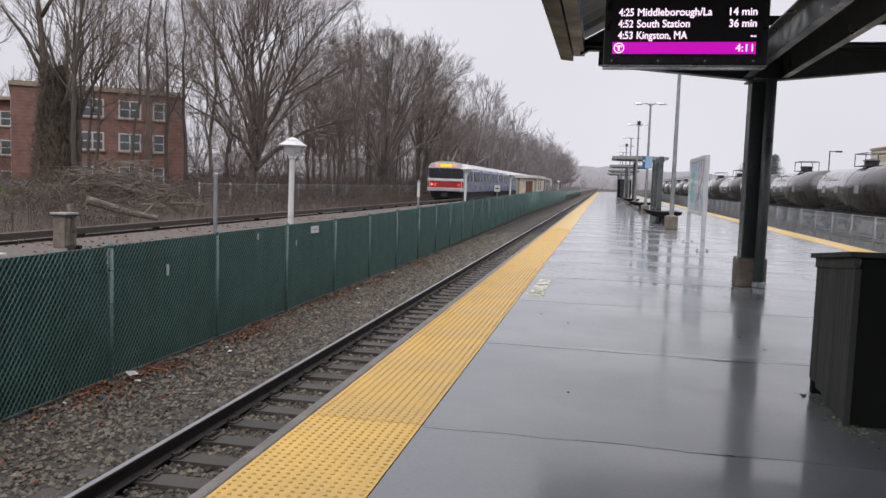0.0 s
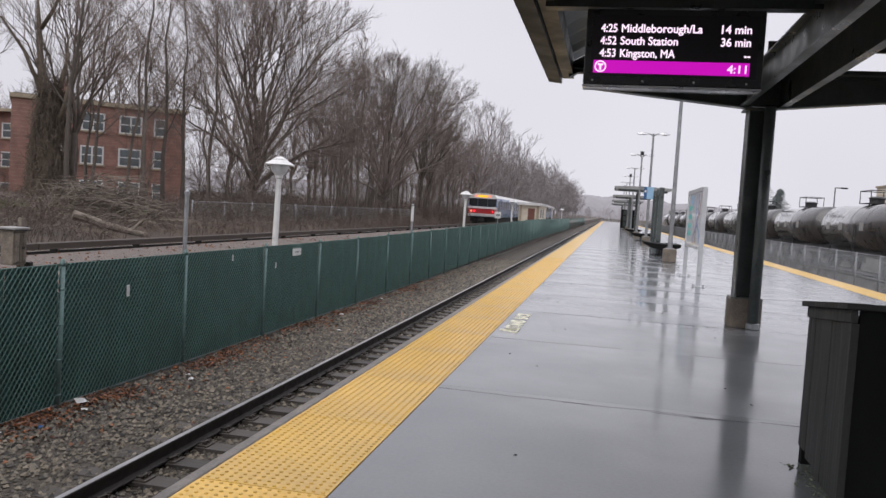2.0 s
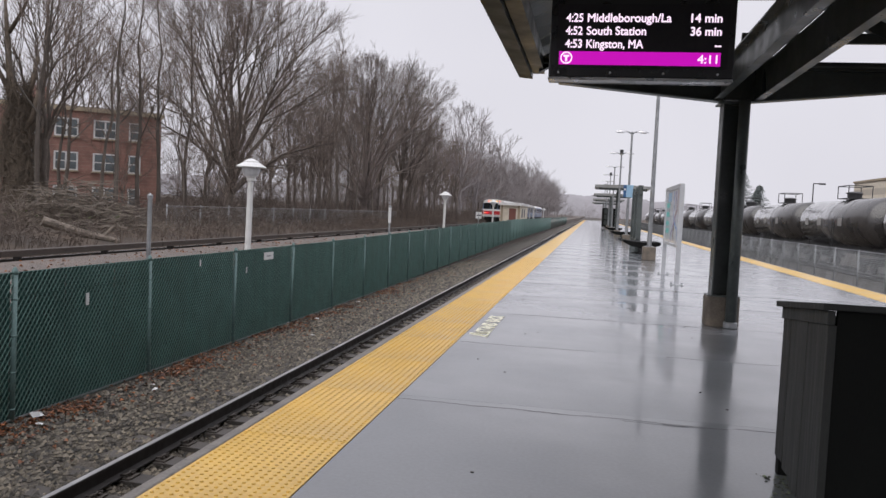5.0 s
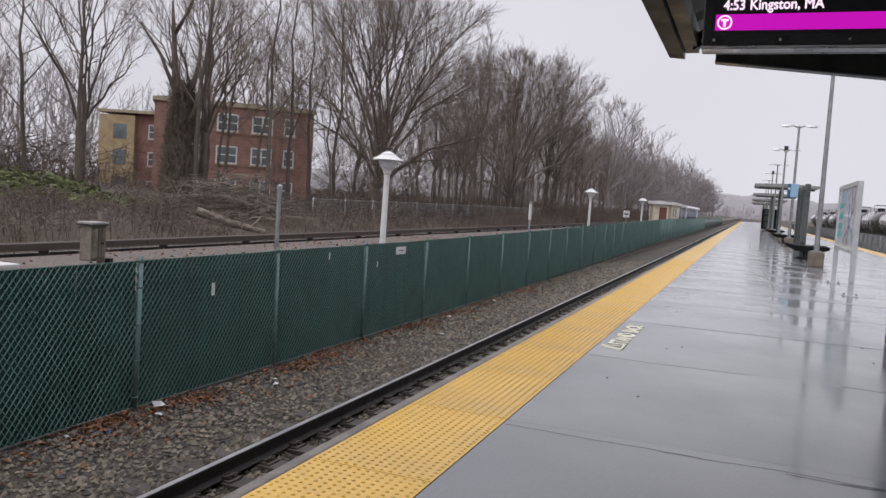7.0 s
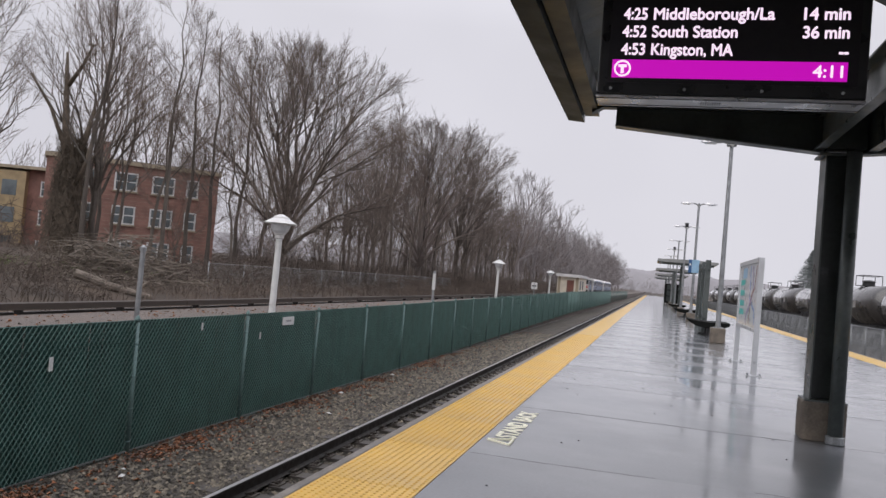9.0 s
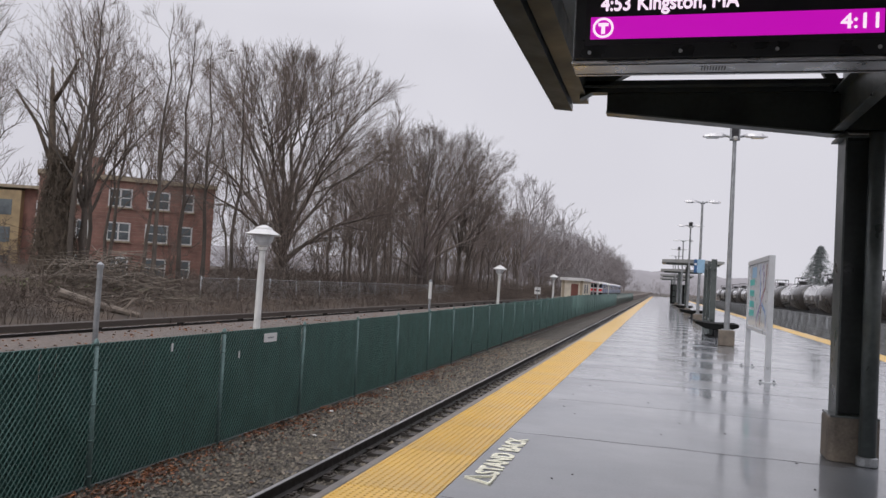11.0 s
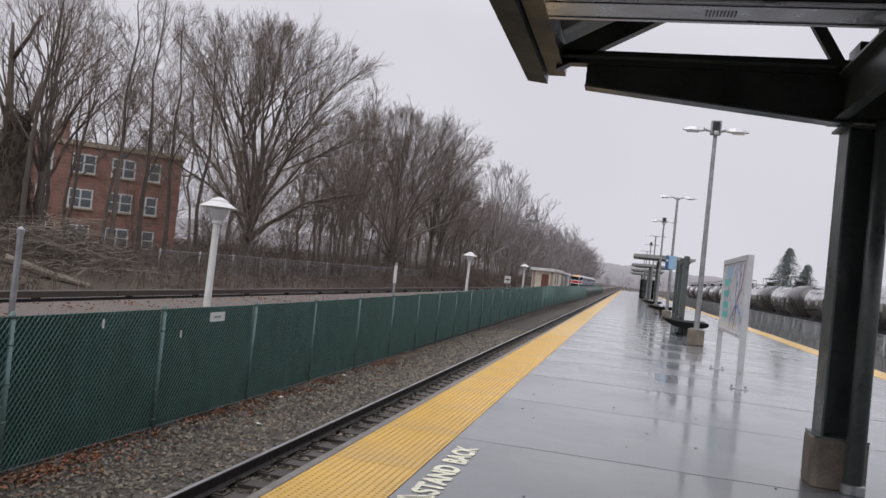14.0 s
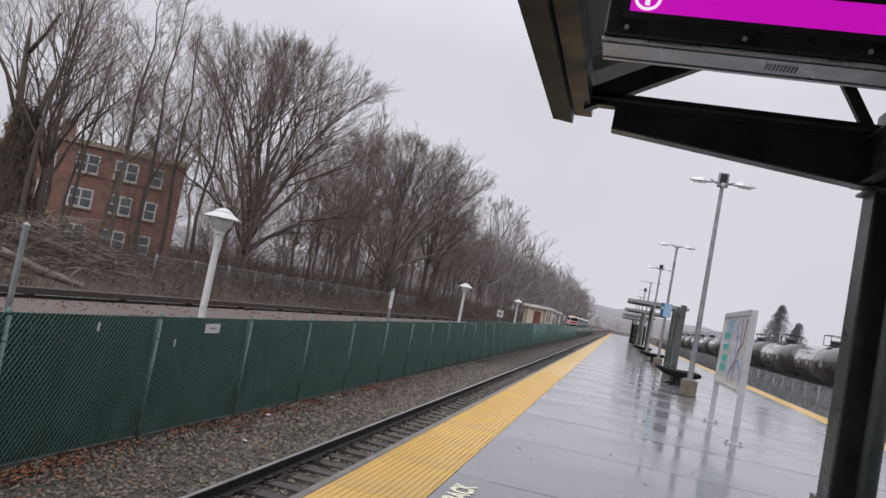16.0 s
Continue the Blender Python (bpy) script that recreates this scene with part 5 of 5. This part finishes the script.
def brush_patch(seed, n=230, w=5.0, h=1.7):
    """A low tangle of crossing, arching canes with side shoots."""
    rng = random.Random(seed)
    g = Geo()
    clumps = [(rng.uniform(-w / 2, w / 2), rng.uniform(-w / 2, w / 2), rng.uniform(0.3, 1.0)) for _ in range(11)]
    for i in range(n // 2):
        cx, cy, ch = rng.choice(clumps)
        x, y = cx + rng.gauss(0, 0.5), cy + rng.gauss(0, 0.5)
        hh = h * ch * rng.uniform(0.3, 1.0)
        a, run = rng.uniform(0, 6.28), hh * rng.uniform(0.4, 1.9)
        dx, dy = math.cos(a) * run, math.sin(a) * run
        p0, p1 = Vector((x, y, -0.15)), Vector((x + dx * 0.25, y + dy * 0.25, hh * 0.7))
        p2, p3 = Vector((x + dx * 0.65, y + dy * 0.65, hh * 0.95)), Vector((x + dx, y + dy, hh * rng.uniform(0.35, 1.0)))
        g.tube([p0, p1, p2, p3], [0.014, 0.011, 0.008, 0.004], 3, caps=False)
        for k in range(4):
            q = p1.lerp(p2, rng.random()) if k % 2 else p2.lerp(p3, rng.random())
            d = Vector((rng.gauss(0, 0.6), rng.gauss(0, 0.6), rng.uniform(-0.2, 0.5))) * hh * 0.5
            g.tube([q, q + d], [0.007, 0.004], 3, caps=False)
    return g.mesh("dry_brush", True)


def woods():
    rng = random.Random(7)
    # the trees that stand out
    tree("broad", 0, -22.8, 48.0, -0.2, 20, 1.0)
    tree("broad", 1, -19.3, 69.5, -0.2, 140, 0.95)
    tree("fan", 0, -18.2, 118.0, -0.2, 250, 1.12)
    for i, (x, y, k, s) in enumerate(((-21.5, 27.0, "slim", 0.88), (-23.6, 30.5, "plain", 0.8), (-20.6, 31.5, "slim", 0.86), (-26.5, 34.0, "plain", 0.85), (-21.8, 35.5, "slim", 0.9),
                                      (-26.0, 25.0, "slim", 0.9), (-29.5, 28.5, "plain", 0.85), (-23.0, 39.5, "slim", 0.95), (-20.0, 40.0, "sapling", 1.0), (-31.0, 22.0, "plain", 0.85),
                                      (-18.5, 41.5, "sapling", 1.1), (-22.9, 42.5, "slim", 0.95), (-19.8, 36.8, "slim", 0.6), (-35.0, 30.0, "slim", 1.0), (-25.4, 33.0, "slim", 0.85), (-24.6, 36.2, "slim", 0.8), (-27.2, 36.8, "slim", 0.85), (-28.8, 38.6, "slim", 0.8), (-36.0, 20.0, "plain", 0.85), (-40.0, 27.0, "plain", 0.8), (-44.0, 33.0, "plain", 0.75), (-34.0, 15.0, "slim", 0.85), (-47.0, 37.0, "sapling", 1.4), (-38.0, 24.0, "sapling", 1.3), (-43.0, 26.0, "plain", 0.8), (-50.0, 34.0, "plain", 0.8), (-41.0, 19.0, "slim", 0.9), (-52.0, 42.0, "sapling", 1.5))):
        tree(k, i, x, y, 0, i * 67, s)
    for i in range(26):
        y = 60 + i * 5.0 + rng.uniform(-2, 2)
        x = -18 - rng.uniform(0, 4.5)
        h = 0.95 if y < 92 else 0.76
        tree(rng.choice(("plain", "plain", "slim")), i, x, y, -0.2, rng.uniform(0, 360), h * rng.uniform(0.9, 1.08))
    for i, (x, y, size) in enumerate(((-21.6, 63.5, 0.9), (-17.6, 77.0, 0.92), (-18.2, 83.0, 0.94))):
        tree("plain", i, x, y, -0.2, i * 71, size)
    # thin stems crowded along the edge of the wood
    for i in range(34):
        y = 52 + i * 2.4 + rng.uniform(-1, 1)
        tree("slim", i, -16.8 - rng.uniform(0, 9), y, -0.2, rng.uniform(0, 360), rng.uniform(0.45, 0.78))
    for i in range(22):
        tree("plain", i, -25 - rng.uniform(0, 16), 54 + i * 5.6, 0.2, rng.uniform(0, 360), rng.uniform(0.8, 1.0))
    for i in range(40):
        tree("sapling", i, -15.8 - rng.uniform(0, 5), 38 + i * 3.4 + rng.uniform(-1, 1), -0.2, rng.uniform(0, 360), rng.uniform(0.5, 0.95))
    for i in range(46):
        tree("sapling", i, -26 - rng.uniform(0, 15), 46 + i * 2.6, 0, rng.uniform(0, 360), rng.uniform(1.1, 1.8))
    hazed_far_wood("grey bare wood along the subway line, fading into mist",
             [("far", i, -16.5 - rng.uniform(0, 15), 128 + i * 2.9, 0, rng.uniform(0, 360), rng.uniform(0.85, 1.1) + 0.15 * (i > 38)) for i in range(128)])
    hazed_far_wood("hazy bare trees behind the apartment house",
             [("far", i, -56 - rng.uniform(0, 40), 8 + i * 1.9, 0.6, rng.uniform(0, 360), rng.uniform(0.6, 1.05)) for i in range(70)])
    hazed_far_wood("low misty trees beyond the freight siding", [("far", i, 42 + rng.uniform(0, 60), 95 + i * 10.0, 0, rng.uniform(0, 360), rng.uniform(0.35, 0.5)) for i in range(30)])
    hazed_far_wood("misty trees at the far end of the line",
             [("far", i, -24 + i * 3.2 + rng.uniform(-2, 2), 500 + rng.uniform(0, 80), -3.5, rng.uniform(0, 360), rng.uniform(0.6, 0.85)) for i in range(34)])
    patches = [brush_patch(60 + k) for k in range(4)]
    low = [brush_patch(70 + k, 220, 4.0, 0.9) for k in range(2)]
    for i in range(34):
        b = part("dry_brush", low[i % 2], M["brush"], m=pose(-14.9 + rng.uniform(-0.5, 0.3), 1 + i * 3.1, -0.4, 0, 0, rng.uniform(0, 360)))
        tagged(b, "low dry brown brush beside the subway track", "brush", "undergrowth", "stuff")
    for i in range(26):
        b = part("dry_brush", patches[i % 4], M["brush"], m=pose(-27 - rng.uniform(0, 12), 44 + i * 5.2, -0.2, 0, 0, rng.uniform(0, 360)) @ Matrix.Scale(rng.uniform(1.5, 2.1), 4))
        tagged(b, "tall dry thicket deep in the wood", "brush", "undergrowth", "stuff")
    for i in range(16):
        # This thicket's colour is paled for haze too
        b = part("dry_brush", patches[i % 4], M["hazed_midwood"], m=pose(-44 - rng.uniform(0, 26), 18 + i * 2.4, 0.4, 0, 0, rng.uniform(0, 360)) @ Matrix.Scale(rng.uniform(2.2, 3.0), 4))
        tagged(b, "hazy grey-brown thicket before the apartment house", "brush", "undergrowth", "stuff")
    for i in range(72):
        y = 4 + (i // 2) * 4.3 + rng.uniform(-0.8, 0.8)
        x = (-17.0 if i % 2 else -21.0) + rng.uniform(-1.0, 1.0)
        b = part("dry_brush", patches[i % 4], M["brush"], m=pose(x, y, -0.25, 0, 0, rng.uniform(0, 360)) @ Matrix.Scale(rng.uniform(0.6, 1.35), 4))
        tagged(b, "tangled dry brown brush under the trees", "brush", "undergrowth", "stuff")


def wood_fence():
    f = thing("boundary_fence", "old low chain-link fence at the edge of the wood", "fence", pose(-16.4, 0, -0.35))
    wires = Geo()
    for s in (1, -1):
        for i in range(30):
            a = i * 0.14 - 1.2
            y0, y1 = max(0, a), min(3.0, a + 1.2)
            if y1 - y0 > 0.05:
                wires.tube([(0.003 * s, y, (y - a) if s > 0 else 1.2 - (y - a)) for y in (y0, y1)], 0.005, 3, caps=False)
    wires = wires.mesh("wire_mesh")
    post = Geo().tube([(0, 0, -0.2), (0, 0, 1.28)], 0.028, 8).mesh("post", True)
    rail = Geo().tube([(0, 0, 1.2), (0, 3.0, 1.2)], 0.012, 6).mesh("top_rail", True)
    for i in range(14):
        y = 29 + i * 3.0
        part("post", post, M["galv"], f, m=pose(0, y, 0, 1.2 * math.sin(i * 2.1), 1.5 * math.sin(i * 1.3)))
        part("wire_mesh", wires, M["galv"], f, m=pose(0, y, 0))
        part("top_rail", rail, M["galv"], f, m=pose(0, y, 0))


def ivy_tree():
    """The thick broken trunk before the brick house, smothered in vines."""
    rng = random.Random(1)
    t = thing("vine_tree", "thick broken tree trunk smothered in brown vines", "tree", pose(-23.8, 29.0, -0.3), group="bare trees beside the line")
    prof = [(0.95, 0), (0.8, 0.8), (0.66, 1.8), (0.55, 3.0), (0.46, 4.2), (0.34, 5.4)]
    g = Geo().tube([(0.1 * math.sin(z), 0.08 * math.cos(z * 1.4), z) for _, z in prof], [r for r, _ in prof], 12)
    part("trunk", g, M["ivy"], t, smooth=True)
    for pts, r in (([(0, 0, 5.0), (0.5, 0.1, 6.2), (0.75, 0.2, 7.6)], 0.2), ([(0, 0, 4.8), (-0.5, 0, 6.4), (-0.8, 0.1, 8.8), (-1.1, 0.3, 10.2)], 0.27), ([(0.1, 0, 3.8), (0.9, -0.2, 5.0), (1.1, -0.2, 6.0)], 0.17),
                   ([(-0.3, 0, 5.4), (-1.6, 0.2, 7.6), (-3.0, 0.3, 9.2)], 0.13), ([(-0.7, 0.1, 8.6), (-0.2, 0.3, 9.6), (0.2, 0.4, 10.6)], 0.13)):
        part("limb", Geo().tube(pts, [r * (0.8 - 0.2 * k) for k in range(len(pts))], 8), M["ivy"], t, smooth=True)
    v = Geo()
    for k in range(1900):
        a, z0 = rng.uniform(0, 6.28), 6.4 * rng.random() ** 0.85
        rr = 0.9 - 0.09 * z0
        p0 = Vector((rr * math.cos(a), rr * math.sin(a), z0))
        out = Vector((math.cos(a), math.sin(a), 0))
        d = Vector((-out.y, out.x, 0)) * rng.gauss(0, 0.3) + out * rng.uniform(0.0, 0.38) + Vector((0, 0, rng.gauss(-0.3, 0.55)))
        v.tube([p0, p0 + d * 0.5 + out * rng.uniform(0, 0.12), p0 + d], [0.02, 0.014, 0.006], 3, caps=False)
    part("vines", v, M["ivy"], t, "hanging tangle of dry vines")


def brush_heap():
    rng = random.Random(5)
    g = Geo()
    for k in range(520):
        x, y = rng.gauss(0, 1.3), rng.gauss(0, 1.9)
        z = max(0, 1.7 - 0.35 * (x * x + y * y * 0.5)) * rng.uniform(0.2, 1)
        d = Vector((rng.gauss(0, 1), rng.gauss(0, 1), rng.gauss(0, 0.25))).normalized() * rng.uniform(0.5, 1.4)
        p = Vector((x, y, z + 0.15))
        g.tube([p - d, p + Vector((0, 0, 0.12)), p + d], [0.016, 0.02, 0.006], 3, caps=False)
    ob = part("brush_heap", g, M["deadwood"], m=pose(-18.2, 25.2, -0.2))
    tagged(ob, "heap of cut pale branches at the wood's edge", "brush heap", kind="stuff")
    log = thing("fallen_log", "weathered fallen log lying in the brush", "log", pose(-15.1, 21.6, -0.2, 0, 0, 40))
    part("trunk", Geo().tube([(-1.4, 0, 0.45), (-0.3, 0.05, 0.1), (1.0, 0, -0.2)], [0.16, 0.14, 0.1], 9), M["deadwood"], log)
    part("limb", Geo().tube([(0.5, 0, -0.05), (0.85, 0.1, 0.35)], [0.07, 0.04], 7), M["deadwood"], log)


def spruce(x, y, h, seed):
    rng = random.Random(seed)
    t = thing("spruce", "conical spruce beyond the siding, greyed for haze", "tree", pose(x, y, -0.8), group="spruces beyond the siding")
    part("trunk", Geo().tube([(0, 0, 0), (0, 0, h)], [0.22, 0.03], 8), M["bark"], t)
    g = Geo()
    n = int(h * 11)
    for i in range(n):
        z = 0.9 + (h - 1.0) * i / n
        r = (h - z) * 0.58 + 0.25
        for k in range(9):
            a = rng.uniform(0, 6.28)
            ln = r * rng.uniform(0.65, 1.1)
            for s in range(7):
                f = (s + 1) / 7
                cx, cy, cz = ln * f * math.cos(a), ln * f * math.sin(a), z - 0.28 * ln * f + rng.uniform(-0.06, 0.06)
                w = 0.36 * (1.1 - f) + 0.16
                b = a + rng.uniform(0.6, 1.3) * rng.choice((-1, 1))
                kk = len(g.v)
                g.v += [(cx - 0.05, cy, cz + 0.05), (cx + 0.05, cy, cz), (cx + w * math.cos(b), cy + w * math.sin(b), cz - 0.13)]
                g.f.append((kk, kk + 1, kk + 2))
    part("crown", g, M["needle"], t, "drooping needle branches")


def small_structures():
    b = thing("tan_building", "long tan flat-roofed building behind the siding", "building", pose(45.5, 112, -0.6))
    part("wall", Geo().box(0, 40, 0, 30, -1, 9.6), M["tan"], b)
    for i in range(5):
        part("wall_band", Geo().box(-0.03, 40, -0.03, -0.001, 0.8 + i * 1.9, 1.7 + i * 1.9), M["cream"], b)
        part("wall_band", Geo().box(-0.031, -0.001, 0, 30, 0.8 + i * 1.9, 1.7 + i * 1.9), M["cream"], b)
    part("coping", Geo().box(-0.2, 40.2, -0.2, 30.2, 9.601, 9.9), M["roofedge"], b)
    s = thing("street_lamp", "dark street lamp with one short arm", "lamp post", pose(30.8, 110, -1.0))
    part("pole", Geo().tube([(0, 0, 0), (0, 0, 8.1)], [0.1, 0.07], 8), M["tankdark"], s)
    part("arm", Geo().box(0, 1.1, -0.06, 0.06, 8.0, 8.12), M["tankdark"], s)
    part("head", Geo().box(0.7, 1.5, -0.18, 0.18, 7.95, 8.15), M["tankdark"], s)
    # weathered control box on a post behind the fence
    c = thing("control_box", "weathered pale wooden control box on a post behind the fence", "utility box", pose(-5.5, 5.36, -0.16))
    part("post", Geo().box(-0.06, 0.0, 0.09, 0.16, 0, 0.98), M["deadwood"], c, bevel=0.006)
    part("body", Geo().box(-0.09, 0.09, -0.15, 0.085, 0.4, 0.84), M["deadwood"], c, bevel=0.012)
    part("door", Geo().box(0.091, 0.104, -0.125, 0.06, 0.43, 0.8), M["deadwood"], c, bevel=0.004)
    part("lid", Geo().box(-0.12, 0.13, -0.17, 0.088, 0.841, 0.87), M["patch"], c, "paler lid board", bevel=0.008)
    part("latch", Geo().box(0.105, 0.12, -0.02, 0.02, 0.6, 0.63), M["rail"], c)
    for k in range(3):
        part("front_slat", Geo().box(0.1045, 0.112, -0.12 + k * 0.06, -0.066 + k * 0.06, 0.44, 0.79), M["ivy"] if k == 1 else M["deadwood"], c, bevel=0.003)
    part("drip_edge", Geo().box(-0.13, 0.14, -0.18, 0.095, 0.828, 0.8405), M["rail"], c)
    part("cable_box", Geo().box(0.0, 0.08, 0.162, 0.22, 0.3, 0.42), M["rail"], c)
    w = thing("white_panel", "white board leaning on the gravel behind the fence", "board", pose(-5.9, 4.1, -0.16))
    part("board", Geo().box(-0.5, 0.3, -0.5, 0.3, 0.36, 0.4), M["white"], w, bevel=0.006)
    for x in (-0.4, 0.2):
        part("leg", Geo().box(x, x + 0.05, -0.1, -0.05, 0, 0.36), M["galv"], w)
    n = thing("notice_sign", "small white notice on a post beside the subway track", "sign", pose(-6.6, 57.5, -0.16))
    part("post", Geo().tube([(0, 0, 0), (0, 0, 1.3)], 0.035, 8), M["galv"], n)
    part("panel", Geo().box(-0.22, 0.22, -0.02, 0.0, 0.85, 1.35), M["white"], n, bevel=0.005)
    part("writing_bar", Geo().box(-0.15, 0.15, -0.024, -0.021, 1.05, 1.15), M["black"], n)
    v = thing("parked_van", "white van parked beside the apartment house", "van", pose(-58.7, 57.2, 0.8, 0, 0, 140))
    part("body", Geo().prism([(-2.3, 0.3), (2.3, 0.3), (2.3, 0.95), (1.5, 1.1), (1.0, 1.75), (-2.2, 1.85), (-2.3, 1.6)], "y", -0.9, 0.9), M["vanwhite"], v, bevel=0.06)
    part("windscreen", Geo().prism([(1.49, 1.12), (1.53, 1.12), (1.03, 1.72), (0.99, 1.72)], "y", -0.8, 0.8), M["glass"], v)
    for x in (-1.5, 1.5):
        for y in (-0.92, 0.72):
            part("wheel", Geo().tube([(x, y, 0.32), (x, y + 0.2, 0.32)], 0.32, 14), M["under"], v)
    rng = random.Random(3)
    g = Geo()
    for i in range(5200):
        x, y = rng.gauss(0, 3.4), rng.gauss(0, 2.4)
        z = max(0, 1.0 - 0.06 * (x * x + y * y)) * rng.uniform(0.3, 1.0)
        k = len(g.v)
        s = rng.uniform(0.05, 0.14)
        for _ in range(3):
            g.v.append((x + rng.gauss(0, s), y + rng.gauss(0, s), z + rng.gauss(0, s * 0.6)))
        g.f.append((k, k + 1, k + 2))
    ob = part("ivy_bank", g, M["grass"], m=pose(-27.5, 23.0, 0.35))
    tagged(ob, "mound of bright green ivy and grass", "ivy", kind="stuff")


def litter():
    rng = random.Random(9)
    g = Geo()
    def bed(x):
        return float(np.interp(x, (-4.8, -3.4, -2.65, -2.3, -0.1), (-1.56, -1.42, -1.4, -1.44, -1.45)))
    for i in range(52000):
        y = -2 + 42 * rng.random() ** 1.7
        x = rng.uniform(-4.9, -0.2)
        z = bed(x)
        r = rng.uniform(0.014, 0.036) * (1 + max(0, y - 8) * 0.03)
        k = len(g.v)
        g.v += [(x + r * rng.uniform(0.7, 1.4) * a, y + r * rng.uniform(0.7, 1.4) * b, z + r * 0.35 + r * rng.uniform(0.6, 1.0) * c)
                for a, b, c in ((1, 0, 0), (0, 1, 0), (-1, 0, 0), (0, -1, 0), (0.15, 0.1, 1))]
        g.f += [(k, k + 1, k + 4), (k + 1, k + 2, k + 4), (k + 2, k + 3, k + 4), (k + 3, k, k + 4)]
    tagged(part("ballast_stones", g, M["stone"]), "loose crushed grey ballast stones beside the rails", "ballast", kind="stuff")
    g = Geo()
    clumps = [(rng.uniform(-4.95, -4.5), rng.uniform(0, 30), rng.uniform(0.1, 0.35)) for _ in range(34)]
    clumps += [(-4.7, 6.2, 0.22), (-4.75, 4.8, 0.16), (-4.6, 8.4, 0.25), (-4.8, 11.0, 0.3), (-4.2, 22.0, 0.4), (-3.9, 30.0, 0.5)]
    for i in range(6500):
        if i % 3:
            cx, cy, cs = clumps[i % len(clumps)]
            x, y = max(-4.93, cx + rng.gauss(0, cs * 0.7)), cy + rng.gauss(0, cs)
        else:
            y = -2 + 44 * rng.random() ** 1.3
            x = min(-2.6, -4.95 + abs(rng.gauss(0, 0.8)))
        if rng.random() < 0.2:
            x = rng.uniform(-9, -5.3)
        z = -0.13 if x < -5.1 else bed(x)
        a, s = rng.uniform(0, 6.28), rng.uniform(0.02, 0.05)
        c, d = math.cos(a) * s, math.sin(a) * s
        k = len(g.v)
        g.v += [(x - c, y - d, z + 0.02), (x + d * 0.6, y - c * 0.6, z + 0.035 + rng.uniform(0, 0.02)), (x + c, y + d, z + 0.025), (x - d * 0.6, y + c * 0.6, z + 0.03 + rng.uniform(0, 0.02))]
        g.f += [(k, k + 1, k + 2), (k, k + 2, k + 3)]
    tagged(part("dead_leaves", g, M["leaf"]), "wet brown fallen leaves along the fence", "leaves", kind="stuff")
    for x, y, s, key in ((-4.75, 5.75, 0.13, "white"), (-4.45, 5.35, 0.07, "white"), (-4.1, 7.3, 0.07, "white"), (-4.3, 7.6, 0.06, "white"), (-4.75, 4.3, 0.05, "white"), (-4.4, 4.55, 0.06, "blue"),
                         (-3.6, 12.4, 0.06, "white"), (-4.5, 15.2, 0.08, "white"), (-4.6, 19.0, 0.08, "white")):
        g = Geo()
        for k in range(7):
            a = k * 0.9
            g.v.append((s * math.cos(a) * rng.uniform(0.5, 1), s * math.sin(a) * rng.uniform(0.3, 0.7), rng.uniform(0.0, s * 0.5)))
        g.v.append((0, 0, s * 0.6))
        g.f += [(k, (k + 1) % 7, 7) for k in range(7)]
        scrap = part("litter_scrap", g, M[key], m=pose(x, y, bed(x) + 0.02))
        tagged(scrap, "crumpled scrap of litter lying on the ballast", "litter", "scraps by the fence")


station_house()
apartment_house()
for i in range(12):
    tank_car(35.4 + i * 16.8)
small_structures()
spruce(23.5, 120, 10.0, 1)
spruce(26.4, 122, 8.0, 2)
woods()
wood_fence()
ivy_tree()
brush_heap()
litter()


def motions():
    for k, car in enumerate(TRAIN):
        rows = []
        for t, y in TRAIN_ROWS:
            rows.append((t, pose(-11.2, y + 21.2 * k, -0.42)))
        walk(car, rows)


motions()
